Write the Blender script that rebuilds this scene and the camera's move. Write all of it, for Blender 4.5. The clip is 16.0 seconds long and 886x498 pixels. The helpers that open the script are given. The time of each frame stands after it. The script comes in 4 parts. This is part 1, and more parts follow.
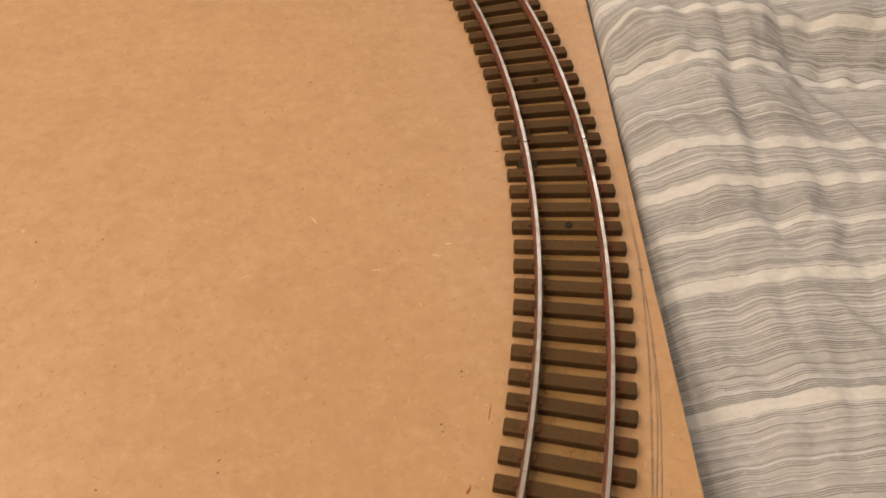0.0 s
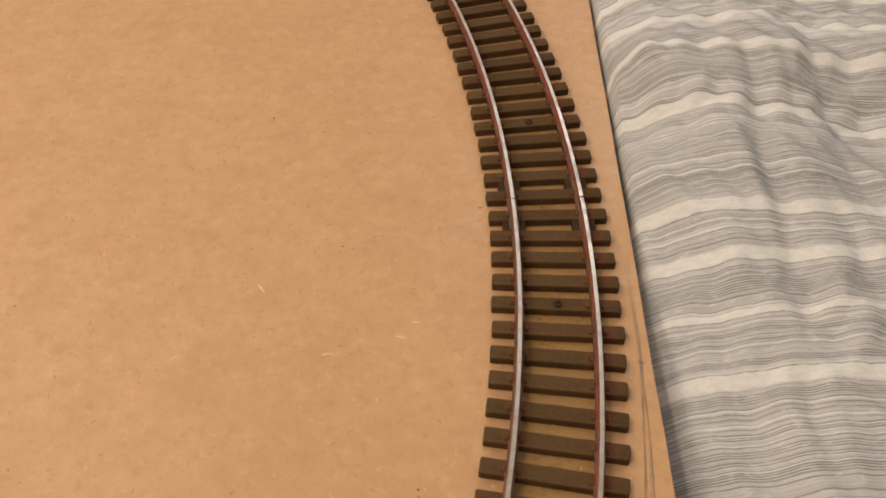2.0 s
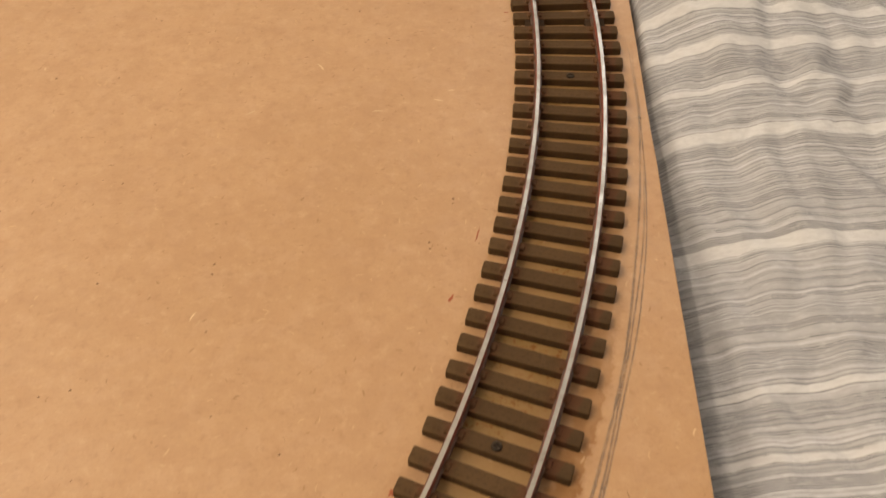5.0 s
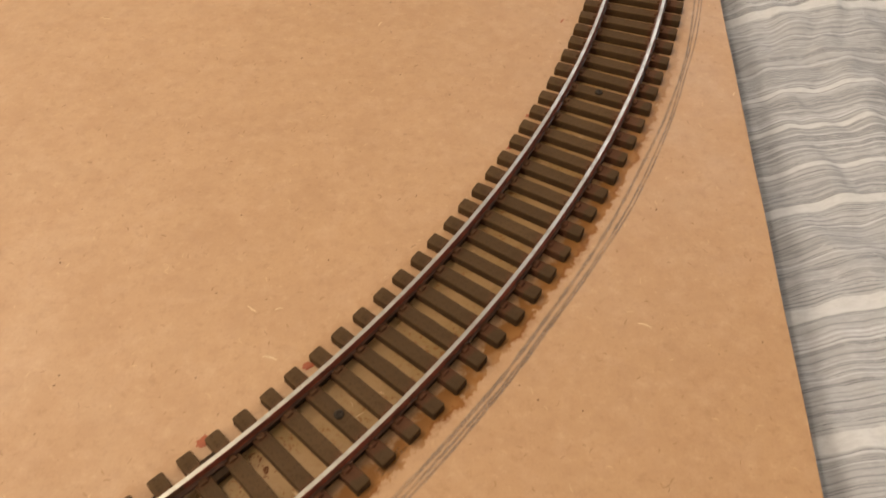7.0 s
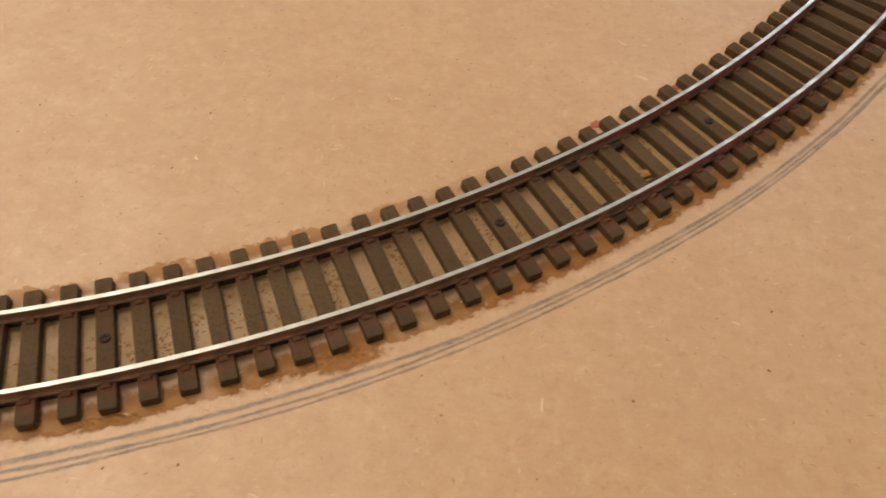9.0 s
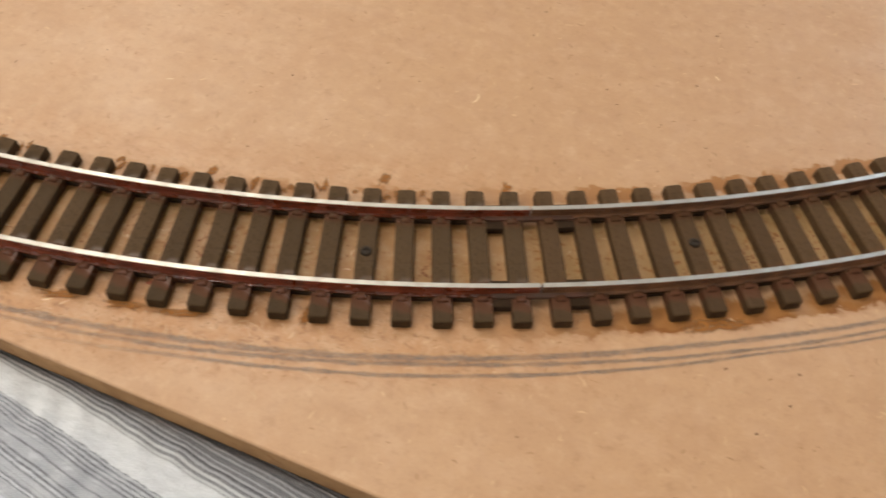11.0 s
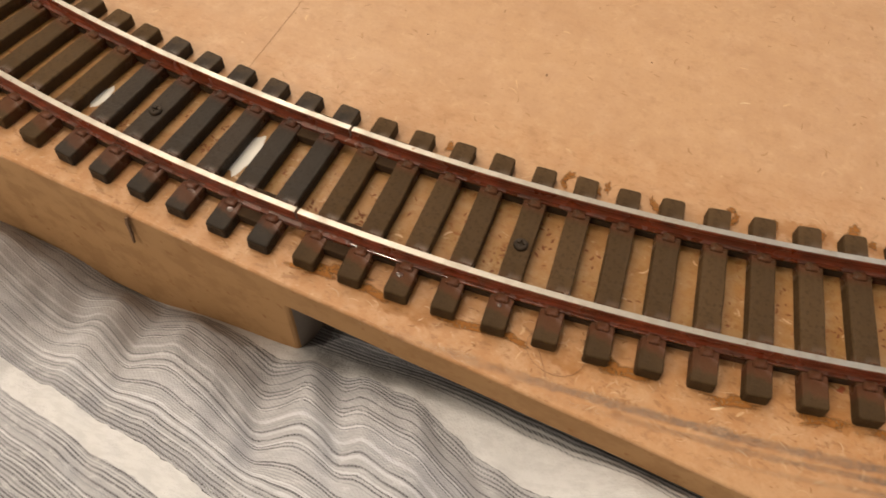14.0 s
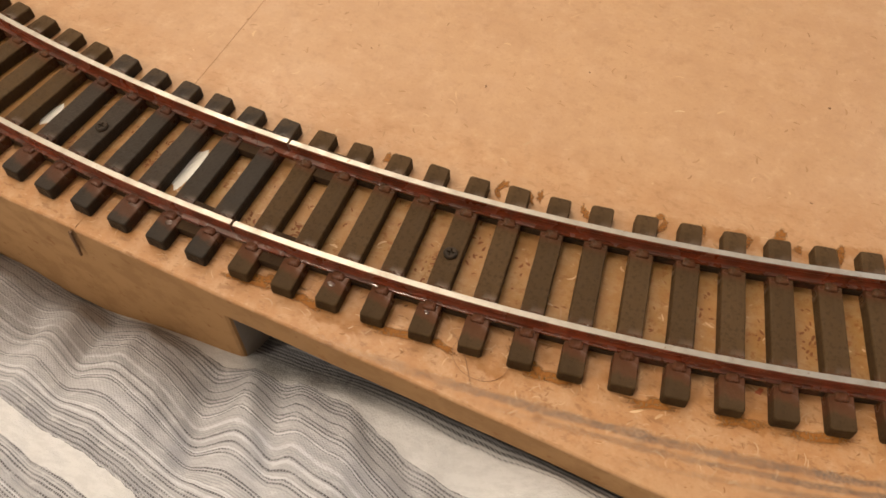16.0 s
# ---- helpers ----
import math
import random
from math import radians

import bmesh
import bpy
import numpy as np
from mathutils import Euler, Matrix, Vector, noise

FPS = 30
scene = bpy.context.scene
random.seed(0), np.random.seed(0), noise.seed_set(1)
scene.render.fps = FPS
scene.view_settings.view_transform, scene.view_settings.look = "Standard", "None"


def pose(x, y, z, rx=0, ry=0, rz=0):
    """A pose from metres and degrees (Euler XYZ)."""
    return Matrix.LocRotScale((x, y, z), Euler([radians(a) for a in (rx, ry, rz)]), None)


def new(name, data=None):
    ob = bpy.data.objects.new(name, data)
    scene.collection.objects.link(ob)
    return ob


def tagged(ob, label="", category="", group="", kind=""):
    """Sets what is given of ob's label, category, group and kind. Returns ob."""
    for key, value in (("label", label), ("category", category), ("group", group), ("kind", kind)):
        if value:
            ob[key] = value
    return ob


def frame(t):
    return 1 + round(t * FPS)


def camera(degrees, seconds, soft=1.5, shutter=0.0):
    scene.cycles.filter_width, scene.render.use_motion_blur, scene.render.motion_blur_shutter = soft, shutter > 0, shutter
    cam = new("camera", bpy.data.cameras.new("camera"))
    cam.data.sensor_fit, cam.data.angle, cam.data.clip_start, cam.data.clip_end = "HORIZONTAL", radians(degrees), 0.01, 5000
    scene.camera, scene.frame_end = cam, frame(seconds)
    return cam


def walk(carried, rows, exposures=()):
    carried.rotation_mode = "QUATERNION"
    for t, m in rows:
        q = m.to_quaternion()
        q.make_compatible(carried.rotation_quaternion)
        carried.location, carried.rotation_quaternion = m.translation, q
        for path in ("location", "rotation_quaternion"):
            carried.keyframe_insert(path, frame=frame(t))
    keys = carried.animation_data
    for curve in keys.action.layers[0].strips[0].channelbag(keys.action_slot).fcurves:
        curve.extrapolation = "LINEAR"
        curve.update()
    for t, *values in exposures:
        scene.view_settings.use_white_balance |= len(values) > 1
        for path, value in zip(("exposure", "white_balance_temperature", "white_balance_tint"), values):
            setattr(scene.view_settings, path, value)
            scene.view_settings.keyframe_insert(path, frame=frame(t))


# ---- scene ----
# ---- camera ----
cam = camera(56.99, 16.0, soft=1.6, shutter=0.3)
PATH = [
    (0.0, pose(0.3236, -0.1754, 0.1645, 40.50, -0.51, -4.35)),
    (0.5, pose(0.3300, -0.1602, 0.1661, 39.91, -0.07, -4.63)),
    (0.7, pose(0.3299, -0.1532, 0.1649, 39.85, -0.21, -4.58)),
    (1.0, pose(0.3292, -0.1450, 0.1633, 39.68, -0.22, -4.72)),
    (1.5, pose(0.3282, -0.1367, 0.1598, 39.73, -0.42, -4.57)),
    (2.0, pose(0.3380, -0.1401, 0.1527, 40.00, -0.48, -2.31)),
    (2.5, pose(0.3492, -0.1478, 0.1347, 38.15, -0.29, 0.68)),
    (3.0, pose(0.3503, -0.1462, 0.1293, 36.89, -0.57, 0.66)),
    (5.3, pose(0.3319, -0.2243, 0.1461, 39.73, 0.74, -0.82)),
    (5.5, pose(0.3302, -0.2374, 0.1465, 40.14, 0.54, -0.63)),
    (6.0, pose(0.3245, -0.2680, 0.1515, 39.93, 0.55, 0.28)),
    (6.5, pose(0.3164, -0.2919, 0.1513, 39.53, 0.36, 1.30)),
    (7.0, pose(0.3074, -0.3163, 0.1503, 39.09, -0.01, 2.12)),
    (7.5, pose(0.3056, -0.3332, 0.1520, 38.33, -1.01, 3.28)),
    (8.0, pose(0.2820, -0.3573, 0.1537, 36.21, -1.86, 7.30)),
    (8.5, pose(0.2592, -0.3831, 0.1463, 36.96, -2.07, 10.07)),
    (9.0, pose(0.2450, -0.3934, 0.1414, 36.13, -2.33, 12.20)),
    (9.5, pose(0.2270, -0.4004, 0.1364, 35.93, -2.10, 14.44)),
    (10.0, pose(0.2057, -0.4133, 0.1332, 35.47, -2.66, 16.18)),
    (12.3, pose(0.0938, -0.4401, 0.1217, 34.28, -2.64, 22.68)),
    (12.5, pose(0.0911, -0.4407, 0.1216, 34.73, -2.74, 22.86)),
    (13.0, pose(0.0743, -0.4399, 0.1171, 34.17, -2.64, 22.71)),
    (13.5, pose(0.0495, -0.4386, 0.1023, 34.06, -1.78, 23.47)),
    (13.7, pose(0.0429, -0.4367, 0.1018, 33.42, -1.50, 23.56)),
    (14.0, pose(0.0455, -0.4356, 0.1008, 33.20, -1.29, 23.56)),
    (14.2, pose(0.0490, -0.4355, 0.1002, 33.31, -1.33, 23.66)),
    (14.5, pose(0.0489, -0.4352, 0.1014, 33.39, -0.99, 23.59)),
    (14.7, pose(0.0498, -0.4342, 0.1017, 33.38, -0.85, 23.56)),
    (15.0, pose(0.0511, -0.4347, 0.1032, 33.60, -0.60, 23.41)),
    (15.2, pose(0.0530, -0.4345, 0.1028, 33.56, -0.32, 23.43)),
    (15.5, pose(0.0551, -0.4336, 0.1039, 33.57, -0.25, 23.37)),
    (16.0, pose(0.0565, -0.4322, 0.1039, 33.57, -0.36, 23.30)),
]
walk(cam, PATH, exposures=[
    (0.0, -0.04, 7650, 17), (0.5, 0.02, 7300, 17), (1.5, 0.0, 7150, 16), (3.0, -0.06, 7100, 15), (5.5, 0.0, 7300, 15), (6.5, 0.0, 7300, 15),
    (7.0, 0.0, 6850, 14), (7.5, 0.0, 6600, 13), (8.0, 0.02, 6650, 12), (8.5, 0.02, 6400, 11), (9.0, 0.02, 6050, 9), (10.0, 0.02, 5750, 9),
    (12.5, 0.0, 6150, 12), (13.5, -0.02, 6600, 14), (16.0, -0.02, 6850, 16)])

# ---- world and light ----
world = bpy.data.worlds.new("room_dark")
scene.world = world
world.use_nodes = True
world.node_tree.nodes["Background"].inputs[0].default_value = (1.0, 0.85, 0.7, 1)
world.node_tree.nodes["Background"].inputs[1].default_value = 0.055

# unseen lamps: first and third suit the rail highlights, the others are added fill
WARM, COOL = (1.0, 0.88, 0.70), (0.82, 0.92, 1.0)
LAMPS = [(Vector((-0.32, -0.16, 1.25)), 16.4, 0.05, WARM), (Vector((-0.70, 0.42, 1.10)), 4.3, 0.15, WARM),
         (Vector((0.72, 0.96, 1.00)), 2.4, 0.07, COOL), (Vector((-0.42, -0.90, 0.60)), 2.2, 0.10, WARM)]
for lamp_at, watts, globe_r, tint in LAMPS:
    lamp_data = bpy.data.lights.new("added_bulb", "POINT")
    lamp_data.shadow_soft_size = globe_r
    lamp_data.energy = watts
    lamp_data.color = tint
    lamp_light = new("added_bulb", lamp_data)
    lamp_light.location = lamp_at


# ---- node helpers ----
class Mat:
    """A small builder round one procedural material."""

    def __init__(self, name, rough=0.7, metal=0.0, spec=0.5):
        self.m = bpy.data.materials.new(name)
        self.m.use_nodes = True
        self.t = self.m.node_tree
        self.b = self.t.nodes["Principled BSDF"]
        self.b.inputs["Roughness"].default_value = rough
        self.b.inputs["Metallic"].default_value = metal
        self.b.inputs["Specular IOR Level"].default_value = spec
        self.co = self.t.nodes.new("ShaderNodeTexCoord").outputs["Object"]

    def put(self, sock, value):
        if isinstance(value, bpy.types.NodeSocket):
            self.t.links.new(value, sock)
        else:
            sock.default_value = value

    def noise(self, scale, detail=3.0, rough=0.5, co=None, dims="3D", w=None):
        n = self.t.nodes.new("ShaderNodeTexNoise")
        n.noise_dimensions = dims
        n.inputs["Scale"].default_value = scale
        n.inputs["Detail"].default_value = detail
        n.inputs["Roughness"].default_value = rough
        if dims == "1D":
            self.put(n.inputs["W"], w)
        else:
            self.put(n.inputs["Vector"], self.co if co is None else co)
        return n.outputs["Fac"]

    def math(self, op, a, b=0.0, c=0.0, clamp=False):
        n = self.t.nodes.new("ShaderNodeMath")
        n.operation = op
        n.use_clamp = clamp
        for k, v in enumerate((a, b, c)):
            self.put(n.inputs[k], v)
        return n.outputs[0]

    def ramp(self, v, lo, hi, a=0.0, b=1.0):
        n = self.t.nodes.new("ShaderNodeMapRange")
        n.interpolation_type = "SMOOTHSTEP"
        for k, x in zip(("Value", "From Min", "From Max", "To Min", "To Max"), (v, lo, hi, a, b)):
            self.put(n.inputs[k], x)
        return n.outputs[0]

    def mix(self, f, a, b, mode="MIX"):
        n = self.t.nodes.new("ShaderNodeMix")
        n.data_type = "RGBA"
        n.blend_type = mode
        self.put(n.inputs[0], f)
        self.put(n.inputs[6], a if isinstance(a, bpy.types.NodeSocket) else (*a, 1))
        self.put(n.inputs[7], b if isinstance(b, bpy.types.NodeSocket) else (*b, 1))
        return n.outputs[2]

    def stretch(self, scale, rz=0.0):
        n = self.t.nodes.new("ShaderNodeMapping")
        n.inputs["Scale"].default_value = scale
        n.inputs["Rotation"].default_value = (0, 0, rz)
        self.put(n.inputs["Vector"], self.co)
        return n.outputs[0]

    def xyz(self):
        n = self.t.nodes.new("ShaderNodeSeparateXYZ")
        self.put(n.inputs[0], self.co)
        return n.outputs

    def random(self):
        return self.t.nodes.new("ShaderNodeObjectInfo").outputs["Random"]

    def colour(self, c):
        self.put(self.b.inputs["Base Color"], c if isinstance(c, bpy.types.NodeSocket) else (*c, 1))

    def rough(self, v):
        self.put(self.b.inputs["Roughness"], v)

    def bump(self, h, strength=0.3, dist=0.0003):
        n = self.t.nodes.new("ShaderNodeBump")
        n.inputs["Strength"].default_value = strength
        n.inputs["Distance"].default_value = dist
        self.put(n.inputs["Height"], h)
        self.put(self.b.inputs["Normal"], n.outputs[0])


def border_of(k):
    """The two values that a flat mark stores towards its border."""
    n = k.t.nodes.new("ShaderNodeUVMap")
    n.uv_map = "border"
    parts = k.t.nodes.new("ShaderNodeSeparateXYZ")
    k.put(parts.inputs[0], n.outputs["UV"])
    return parts.outputs[0], parts.outputs[1]


TRACK_R = 0.371


# ---- materials ----
def make_mdf(name):
    k = Mat(name, 0.5, spec=0.55)
    k.b.inputs["Sheen Roughness"].default_value = 0.30
    k.b.inputs["Sheen Tint"].default_value = (1.0, 0.90, 0.80, 1)
    big = k.noise(6, 3)
    mid = k.noise(55, 4, 0.6)
    small = k.noise(250, 5, 0.72)
    fine = k.noise(1500, 3, 0.6)
    c = k.mix(k.ramp(big, 0.3, 0.7), (0.490, 0.287, 0.142), (0.535, 0.322, 0.170))
    c = k.mix(k.ramp(mid, 0.38, 0.72, 0.0, 0.5), c, (0.462, 0.264, 0.136))
    patch = k.noise(150, 3, 0.6)
    c = k.mix(k.ramp(patch, 0.50, 0.62, 0.0, 0.30), c, (0.560, 0.350, 0.205))
    c = k.mix(k.ramp(small, 0.48, 0.72, 0.0, 0.40), c, (0.405, 0.222, 0.110))
    c = k.mix(k.ramp(small, 0.46, 0.30, 0.0, 0.45), c, (0.600, 0.385, 0.222))
    c = k.mix(k.ramp(fine, 0.50, 0.75, 0.0, 0.30), c, (0.380, 0.200, 0.090))
    tuft = k.noise(330, 5, 0.75)
    c = k.mix(k.ramp(tuft, 0.52, 0.70, 0.0, 0.55), c, (0.390, 0.212, 0.096))
    c = k.mix(k.ramp(tuft, 0.45, 0.30, 0.0, 0.40), c, (0.610, 0.395, 0.225))
    cloud = k.noise(95, 3, 0.6, k.stretch((1, 1.4, 1), -0.4))
    c = k.mix(k.ramp(cloud, 0.50, 0.68, 0.0, 0.30), c, (0.430, 0.242, 0.122))
    # paint washed over the board beside the sleepers
    x, y, z = k.xyz()
    r = k.math("SQRT", k.math("ADD", k.math("MULTIPLY", x, x), k.math("MULTIPLY", y, y)))
    d = k.math("SUBTRACT", r, TRACK_R)
    deg = k.math("MULTIPLY", k.math("ARCTAN2", y, x), 57.2958)
    blot = k.noise(75, 4, 0.6)
    edge = k.math("MULTIPLY", k.math("SUBTRACT", k.noise(260, 4, 0.65), 0.5), 0.0070)
    dw = k.math("ADD", d, edge)
    heavy = k.math("MULTIPLY", k.ramp(deg, -12.0, -28.0), k.ramp(deg, -70.0, -64.0))
    tail = k.math("MULTIPLY", k.ramp(deg, -66.0, -72.0), k.ramp(deg, -97.0, -88.0))
    outer = k.math("MULTIPLY", k.ramp(dw, 0.0105, 0.0126), k.ramp(dw, 0.0169, 0.0162))
    lip = k.math("MULTIPLY", k.ramp(dw, 0.0152, 0.0160), k.ramp(dw, 0.0180, 0.0168))
    inner = k.math("MULTIPLY", k.ramp(dw, -0.0125, -0.0138), k.ramp(dw, -0.0171, -0.0163))
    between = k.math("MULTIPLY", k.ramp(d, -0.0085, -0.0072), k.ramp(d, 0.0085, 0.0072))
    so = k.math("MULTIPLY", outer, k.math("ADD", k.math("MULTIPLY", heavy, k.ramp(blot, 0.34, 0.46, 0.60, 1.0)),
                                          k.math("MULTIPLY", tail, k.ramp(blot, 0.50, 0.60, 0.04, 0.60))), clamp=True)
    si = k.math("MULTIPLY", inner, k.math("ADD", k.math("MULTIPLY", k.math("MULTIPLY", heavy, k.ramp(deg, -44.0, -58.0, 0.15, 1.0)), k.ramp(blot, 0.38, 0.48, 0.15, 1.0)),
                                          k.math("MULTIPLY", k.math("MULTIPLY", tail, k.ramp(deg, -83.0, -78.0)), k.ramp(blot, 0.48, 0.56, 0.04, 0.75))), clamp=True)
    sb = k.math("MULTIPLY", between, k.math("MULTIPLY", k.ramp(k.noise(800, 4, 0.7), 0.53, 0.60, 0.0, 0.95), k.ramp(blot, 0.44, 0.58, 0.12, 1.0)))
    # the board between the rails is toned a darker olive
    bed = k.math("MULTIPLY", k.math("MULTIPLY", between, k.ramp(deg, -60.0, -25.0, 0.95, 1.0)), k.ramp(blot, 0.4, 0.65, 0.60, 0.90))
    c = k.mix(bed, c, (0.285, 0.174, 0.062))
    worked = k.math("MULTIPLY", k.ramp(k.math("ABSOLUTE", dw), 0.0300, 0.0190), k.math("MULTIPLY", k.ramp(deg, -62.0, -72.0), k.ramp(d, -0.013, -0.009, 0.45, 1.0)))
    c = k.mix(k.math("MULTIPLY", worked, k.ramp(small, 0.36, 0.60, 0.30, 0.95)), c, (0.90, 0.74, 0.52), "MULTIPLY")
    scuff = k.noise(900, 4, 0.7, k.stretch((0.5, 1, 1), 0.5))
    c = k.mix(k.math("MULTIPLY", worked, k.ramp(scuff, 0.54, 0.64, 0.0, 0.70)), c, (0.290, 0.130, 0.044))
    c = k.mix(k.math("MULTIPLY", worked, k.ramp(scuff, 0.40, 0.32, 0.0, 0.45)), c, (0.600, 0.400, 0.230))
    c = k.mix(k.math("MULTIPLY", so, 0.95), c, (0.300, 0.128, 0.034))
    c = k.mix(k.math("MULTIPLY", k.math("MULTIPLY", lip, heavy), k.ramp(blot, 0.42, 0.56, 0.0, 0.5)), c, (0.62, 0.45, 0.25), "MULTIPLY")
    c = k.mix(k.math("MULTIPLY", si, 0.85), c, (0.330, 0.145, 0.045))
    c = k.mix(k.math("MULTIPLY", sb, 0.9), c, (0.240, 0.095, 0.026))
    # paint, grit and the olive strip between the rails lie matt on the smooth board
    matt = k.math("MAXIMUM", k.math("MAXIMUM", so, k.math("MULTIPLY", bed, 0.8)), k.math("MAXIMUM", si, sb))
    k.put(k.b.inputs["Sheen Weight"], k.math("MULTIPLY_ADD", matt, -0.80, 0.85))
    k.put(k.b.inputs["Specular IOR Level"], k.math("MULTIPLY_ADD", matt, -0.42, 0.55))
    k.colour(k.mix(1.0, c, (0.955, 0.955, 0.955), "MULTIPLY"))
    k.rough(k.ramp(mid, 0.3, 0.7, 0.42, 0.56))
    k.bump(k.math("ADD", fine, k.math("MULTIPLY", small, 1.5)), 0.25, 0.00012)
    return k.m


def make_mdf_edge():
    k = Mat("mdf_sawn_edge", 0.8, spec=0.25)
    a = k.noise(160, 4, 0.65)
    b = k.noise(22, 3)
    spots = k.noise(430, 2, 0.5)
    c = k.mix(k.ramp(b, 0.3, 0.7), (0.365, 0.208, 0.094), (0.430, 0.252, 0.118))
    c = k.mix(k.ramp(a, 0.42, 0.62, 0.0, 0.55), c, (0.29, 0.155, 0.066))
    c = k.mix(k.ramp(spots, 0.64, 0.74, 0.0, 0.6), c, (0.26, 0.115, 0.042))
    k.colour(c)
    k.bump(a, 0.4, 0.0004)
    return k.m


def make_plastic(name, c1, c2, rough, wet=False):
    k = Mat(name, rough, spec=0.12)
    a = k.noise(420, 4, 0.6)
    grain = k.noise(500, 3, 0.6, k.stretch((0.12, 1, 1)))
    c = k.mix(k.random(), c1, c2)
    c = k.mix(k.ramp(grain, 0.45, 0.7, 0.0, 0.40), c, tuple(v * 0.62 for v in c1))
    dust = k.noise(190, 4, 0.7)
    c = k.mix(k.ramp(dust, 0.50, 0.72, 0.0, 0.40), c, (0.125, 0.076, 0.036))
    c = k.mix(k.ramp(k.noise(1500, 3, 0.7), 0.50, 0.68, 0.0, 0.45), c, tuple(v * 0.45 for v in c1))
    c = k.mix(k.ramp(k.noise(95, 3, 0.6), 0.50, 0.66, 0.0, 0.45), c, tuple(v * 0.55 for v in c1))
    # red-brown paint brushed on beside the rails
    x, y, z = k.xyz()
    near = k.math("ABSOLUTE", k.math("SUBTRACT", k.math("ABSOLUTE", x), 0.00865))
    reach = k.math("MULTIPLY_ADD", k.random(), 0.0022, 0.0116)
    reach = k.math("MULTIPLY_ADD", k.math("SUBTRACT", a, 0.5), 0.0040, reach)
    ends = k.math("MULTIPLY", k.math("MULTIPLY", k.ramp(x, 0.0096, 0.0104), k.ramp(k.math("SUBTRACT", x, reach), 0.0006, -0.0006)), k.ramp(dust, 0.35, 0.55, 0.15, 0.60))
    c = k.mix(ends, c, (0.112, 0.045, 0.024))
    brush = k.math("MULTIPLY", k.ramp(near, 0.0034, 0.0010), k.ramp(a, 0.36, 0.60, 0.15, 0.75 if wet else 0.5))
    c = k.mix(brush, c, (0.135, 0.045, 0.024))
    k.colour(c)
    dry = k.ramp(a, 0.3, 0.7, rough - 0.08, rough + 0.1)
    if wet:
        pool = k.math("MULTIPLY", k.ramp(near, 0.0036, 0.0018), k.ramp(k.noise(330, 3), 0.52, 0.60))
        k.put(k.b.inputs["Specular IOR Level"], k.math("MULTIPLY_ADD", pool, 0.40, 0.12))
        dry = k.math("ADD", k.math("MULTIPLY", dry, k.math("SUBTRACT", 1.0, pool)), k.math("MULTIPLY", pool, 0.16))
    k.rough(dry)
    k.bump(k.math("ADD", k.math("MULTIPLY", k.noise(1100, 4, 0.7), 0.7), k.math("ADD", grain, k.math("MULTIPLY", a, 0.8))), 0.7, 0.00026)
    return k.m


def make_rust(name, c1, c2, rough, lumps):
    k = Mat(name, rough, spec=0.55)
    a = k.noise(260, 4, 0.6)
    c = k.mix(k.ramp(a, 0.35, 0.65), c1, c2)
    k.colour(c)
    k.rough(k.ramp(k.noise(120, 3), 0.35, 0.65, max(rough - 0.12, 0.08), rough + 0.12))
    k.bump(k.noise(190, 2, 0.4), lumps, 0.0006)
    return k.m


def make_steel():
    k = Mat("rail_steel", 0.34, metal=1.0)
    a = k.noise(350, 4, 0.6)
    c = k.mix(k.ramp(a, 0.35, 0.7), (0.45, 0.424, 0.380), (0.36, 0.330, 0.285))
    spots = k.noise(900, 2, 0.5)
    c = k.mix(k.ramp(spots, 0.68, 0.76, 0.0, 0.7), c, (0.22, 0.13, 0.08))
    c = k.mix(k.ramp(k.noise(2600, 3, 0.7), 0.50, 0.68, 0.0, 0.20), c, (0.32, 0.29, 0.26))
    k.colour(c)
    k.rough(k.ramp(a, 0.3, 0.7, 0.32, 0.48))
    k.bump(k.noise(700, 3), 0.10, 0.0001)
    return k.m


def make_plain(name, c, rough=0.6, metal=0.0, scale=200, amount=0.25):
    k = Mat(name, rough, metal)
    a = k.noise(scale, 4, 0.6)
    k.colour(k.mix(k.ramp(a, 0.35, 0.7, 0.0, amount * 2), c, tuple(v * 0.6 for v in c)))
    k.bump(a, 0.2, 0.0002)
    return k.m


BANDS_EAST = [0.1120, 0.0950, 0.0790, 0.0640, 0.0450, 0.0268, -0.0052, -0.0190, -0.0340, -0.0495, -0.0838, -0.1220, -0.1376, -0.1546, -0.1685]
BANDS_CORNER = [-0.2035, -0.2380, -0.2550, -0.2720, -0.3060, -0.3420]
BANDS_FRONT = [(-0.3910, 0.0022), (-0.4229, 0.0018), (-0.4560, 0.0020), (-0.4730, 0.0020)]
LINES_FAR = [-0.4203, -0.4197, -0.4190, -0.4183, -0.4176, -0.4165, -0.4159, -0.4146, -0.4122, -0.4117, -0.4093, -0.4088, -0.4076]
LINES_NEAR = [-0.4060, -0.4022, -0.4017, -0.4001, -0.3995, -0.3988, -0.3973, -0.3956, -0.3950, -0.3944, -0.3938, -0.3932]


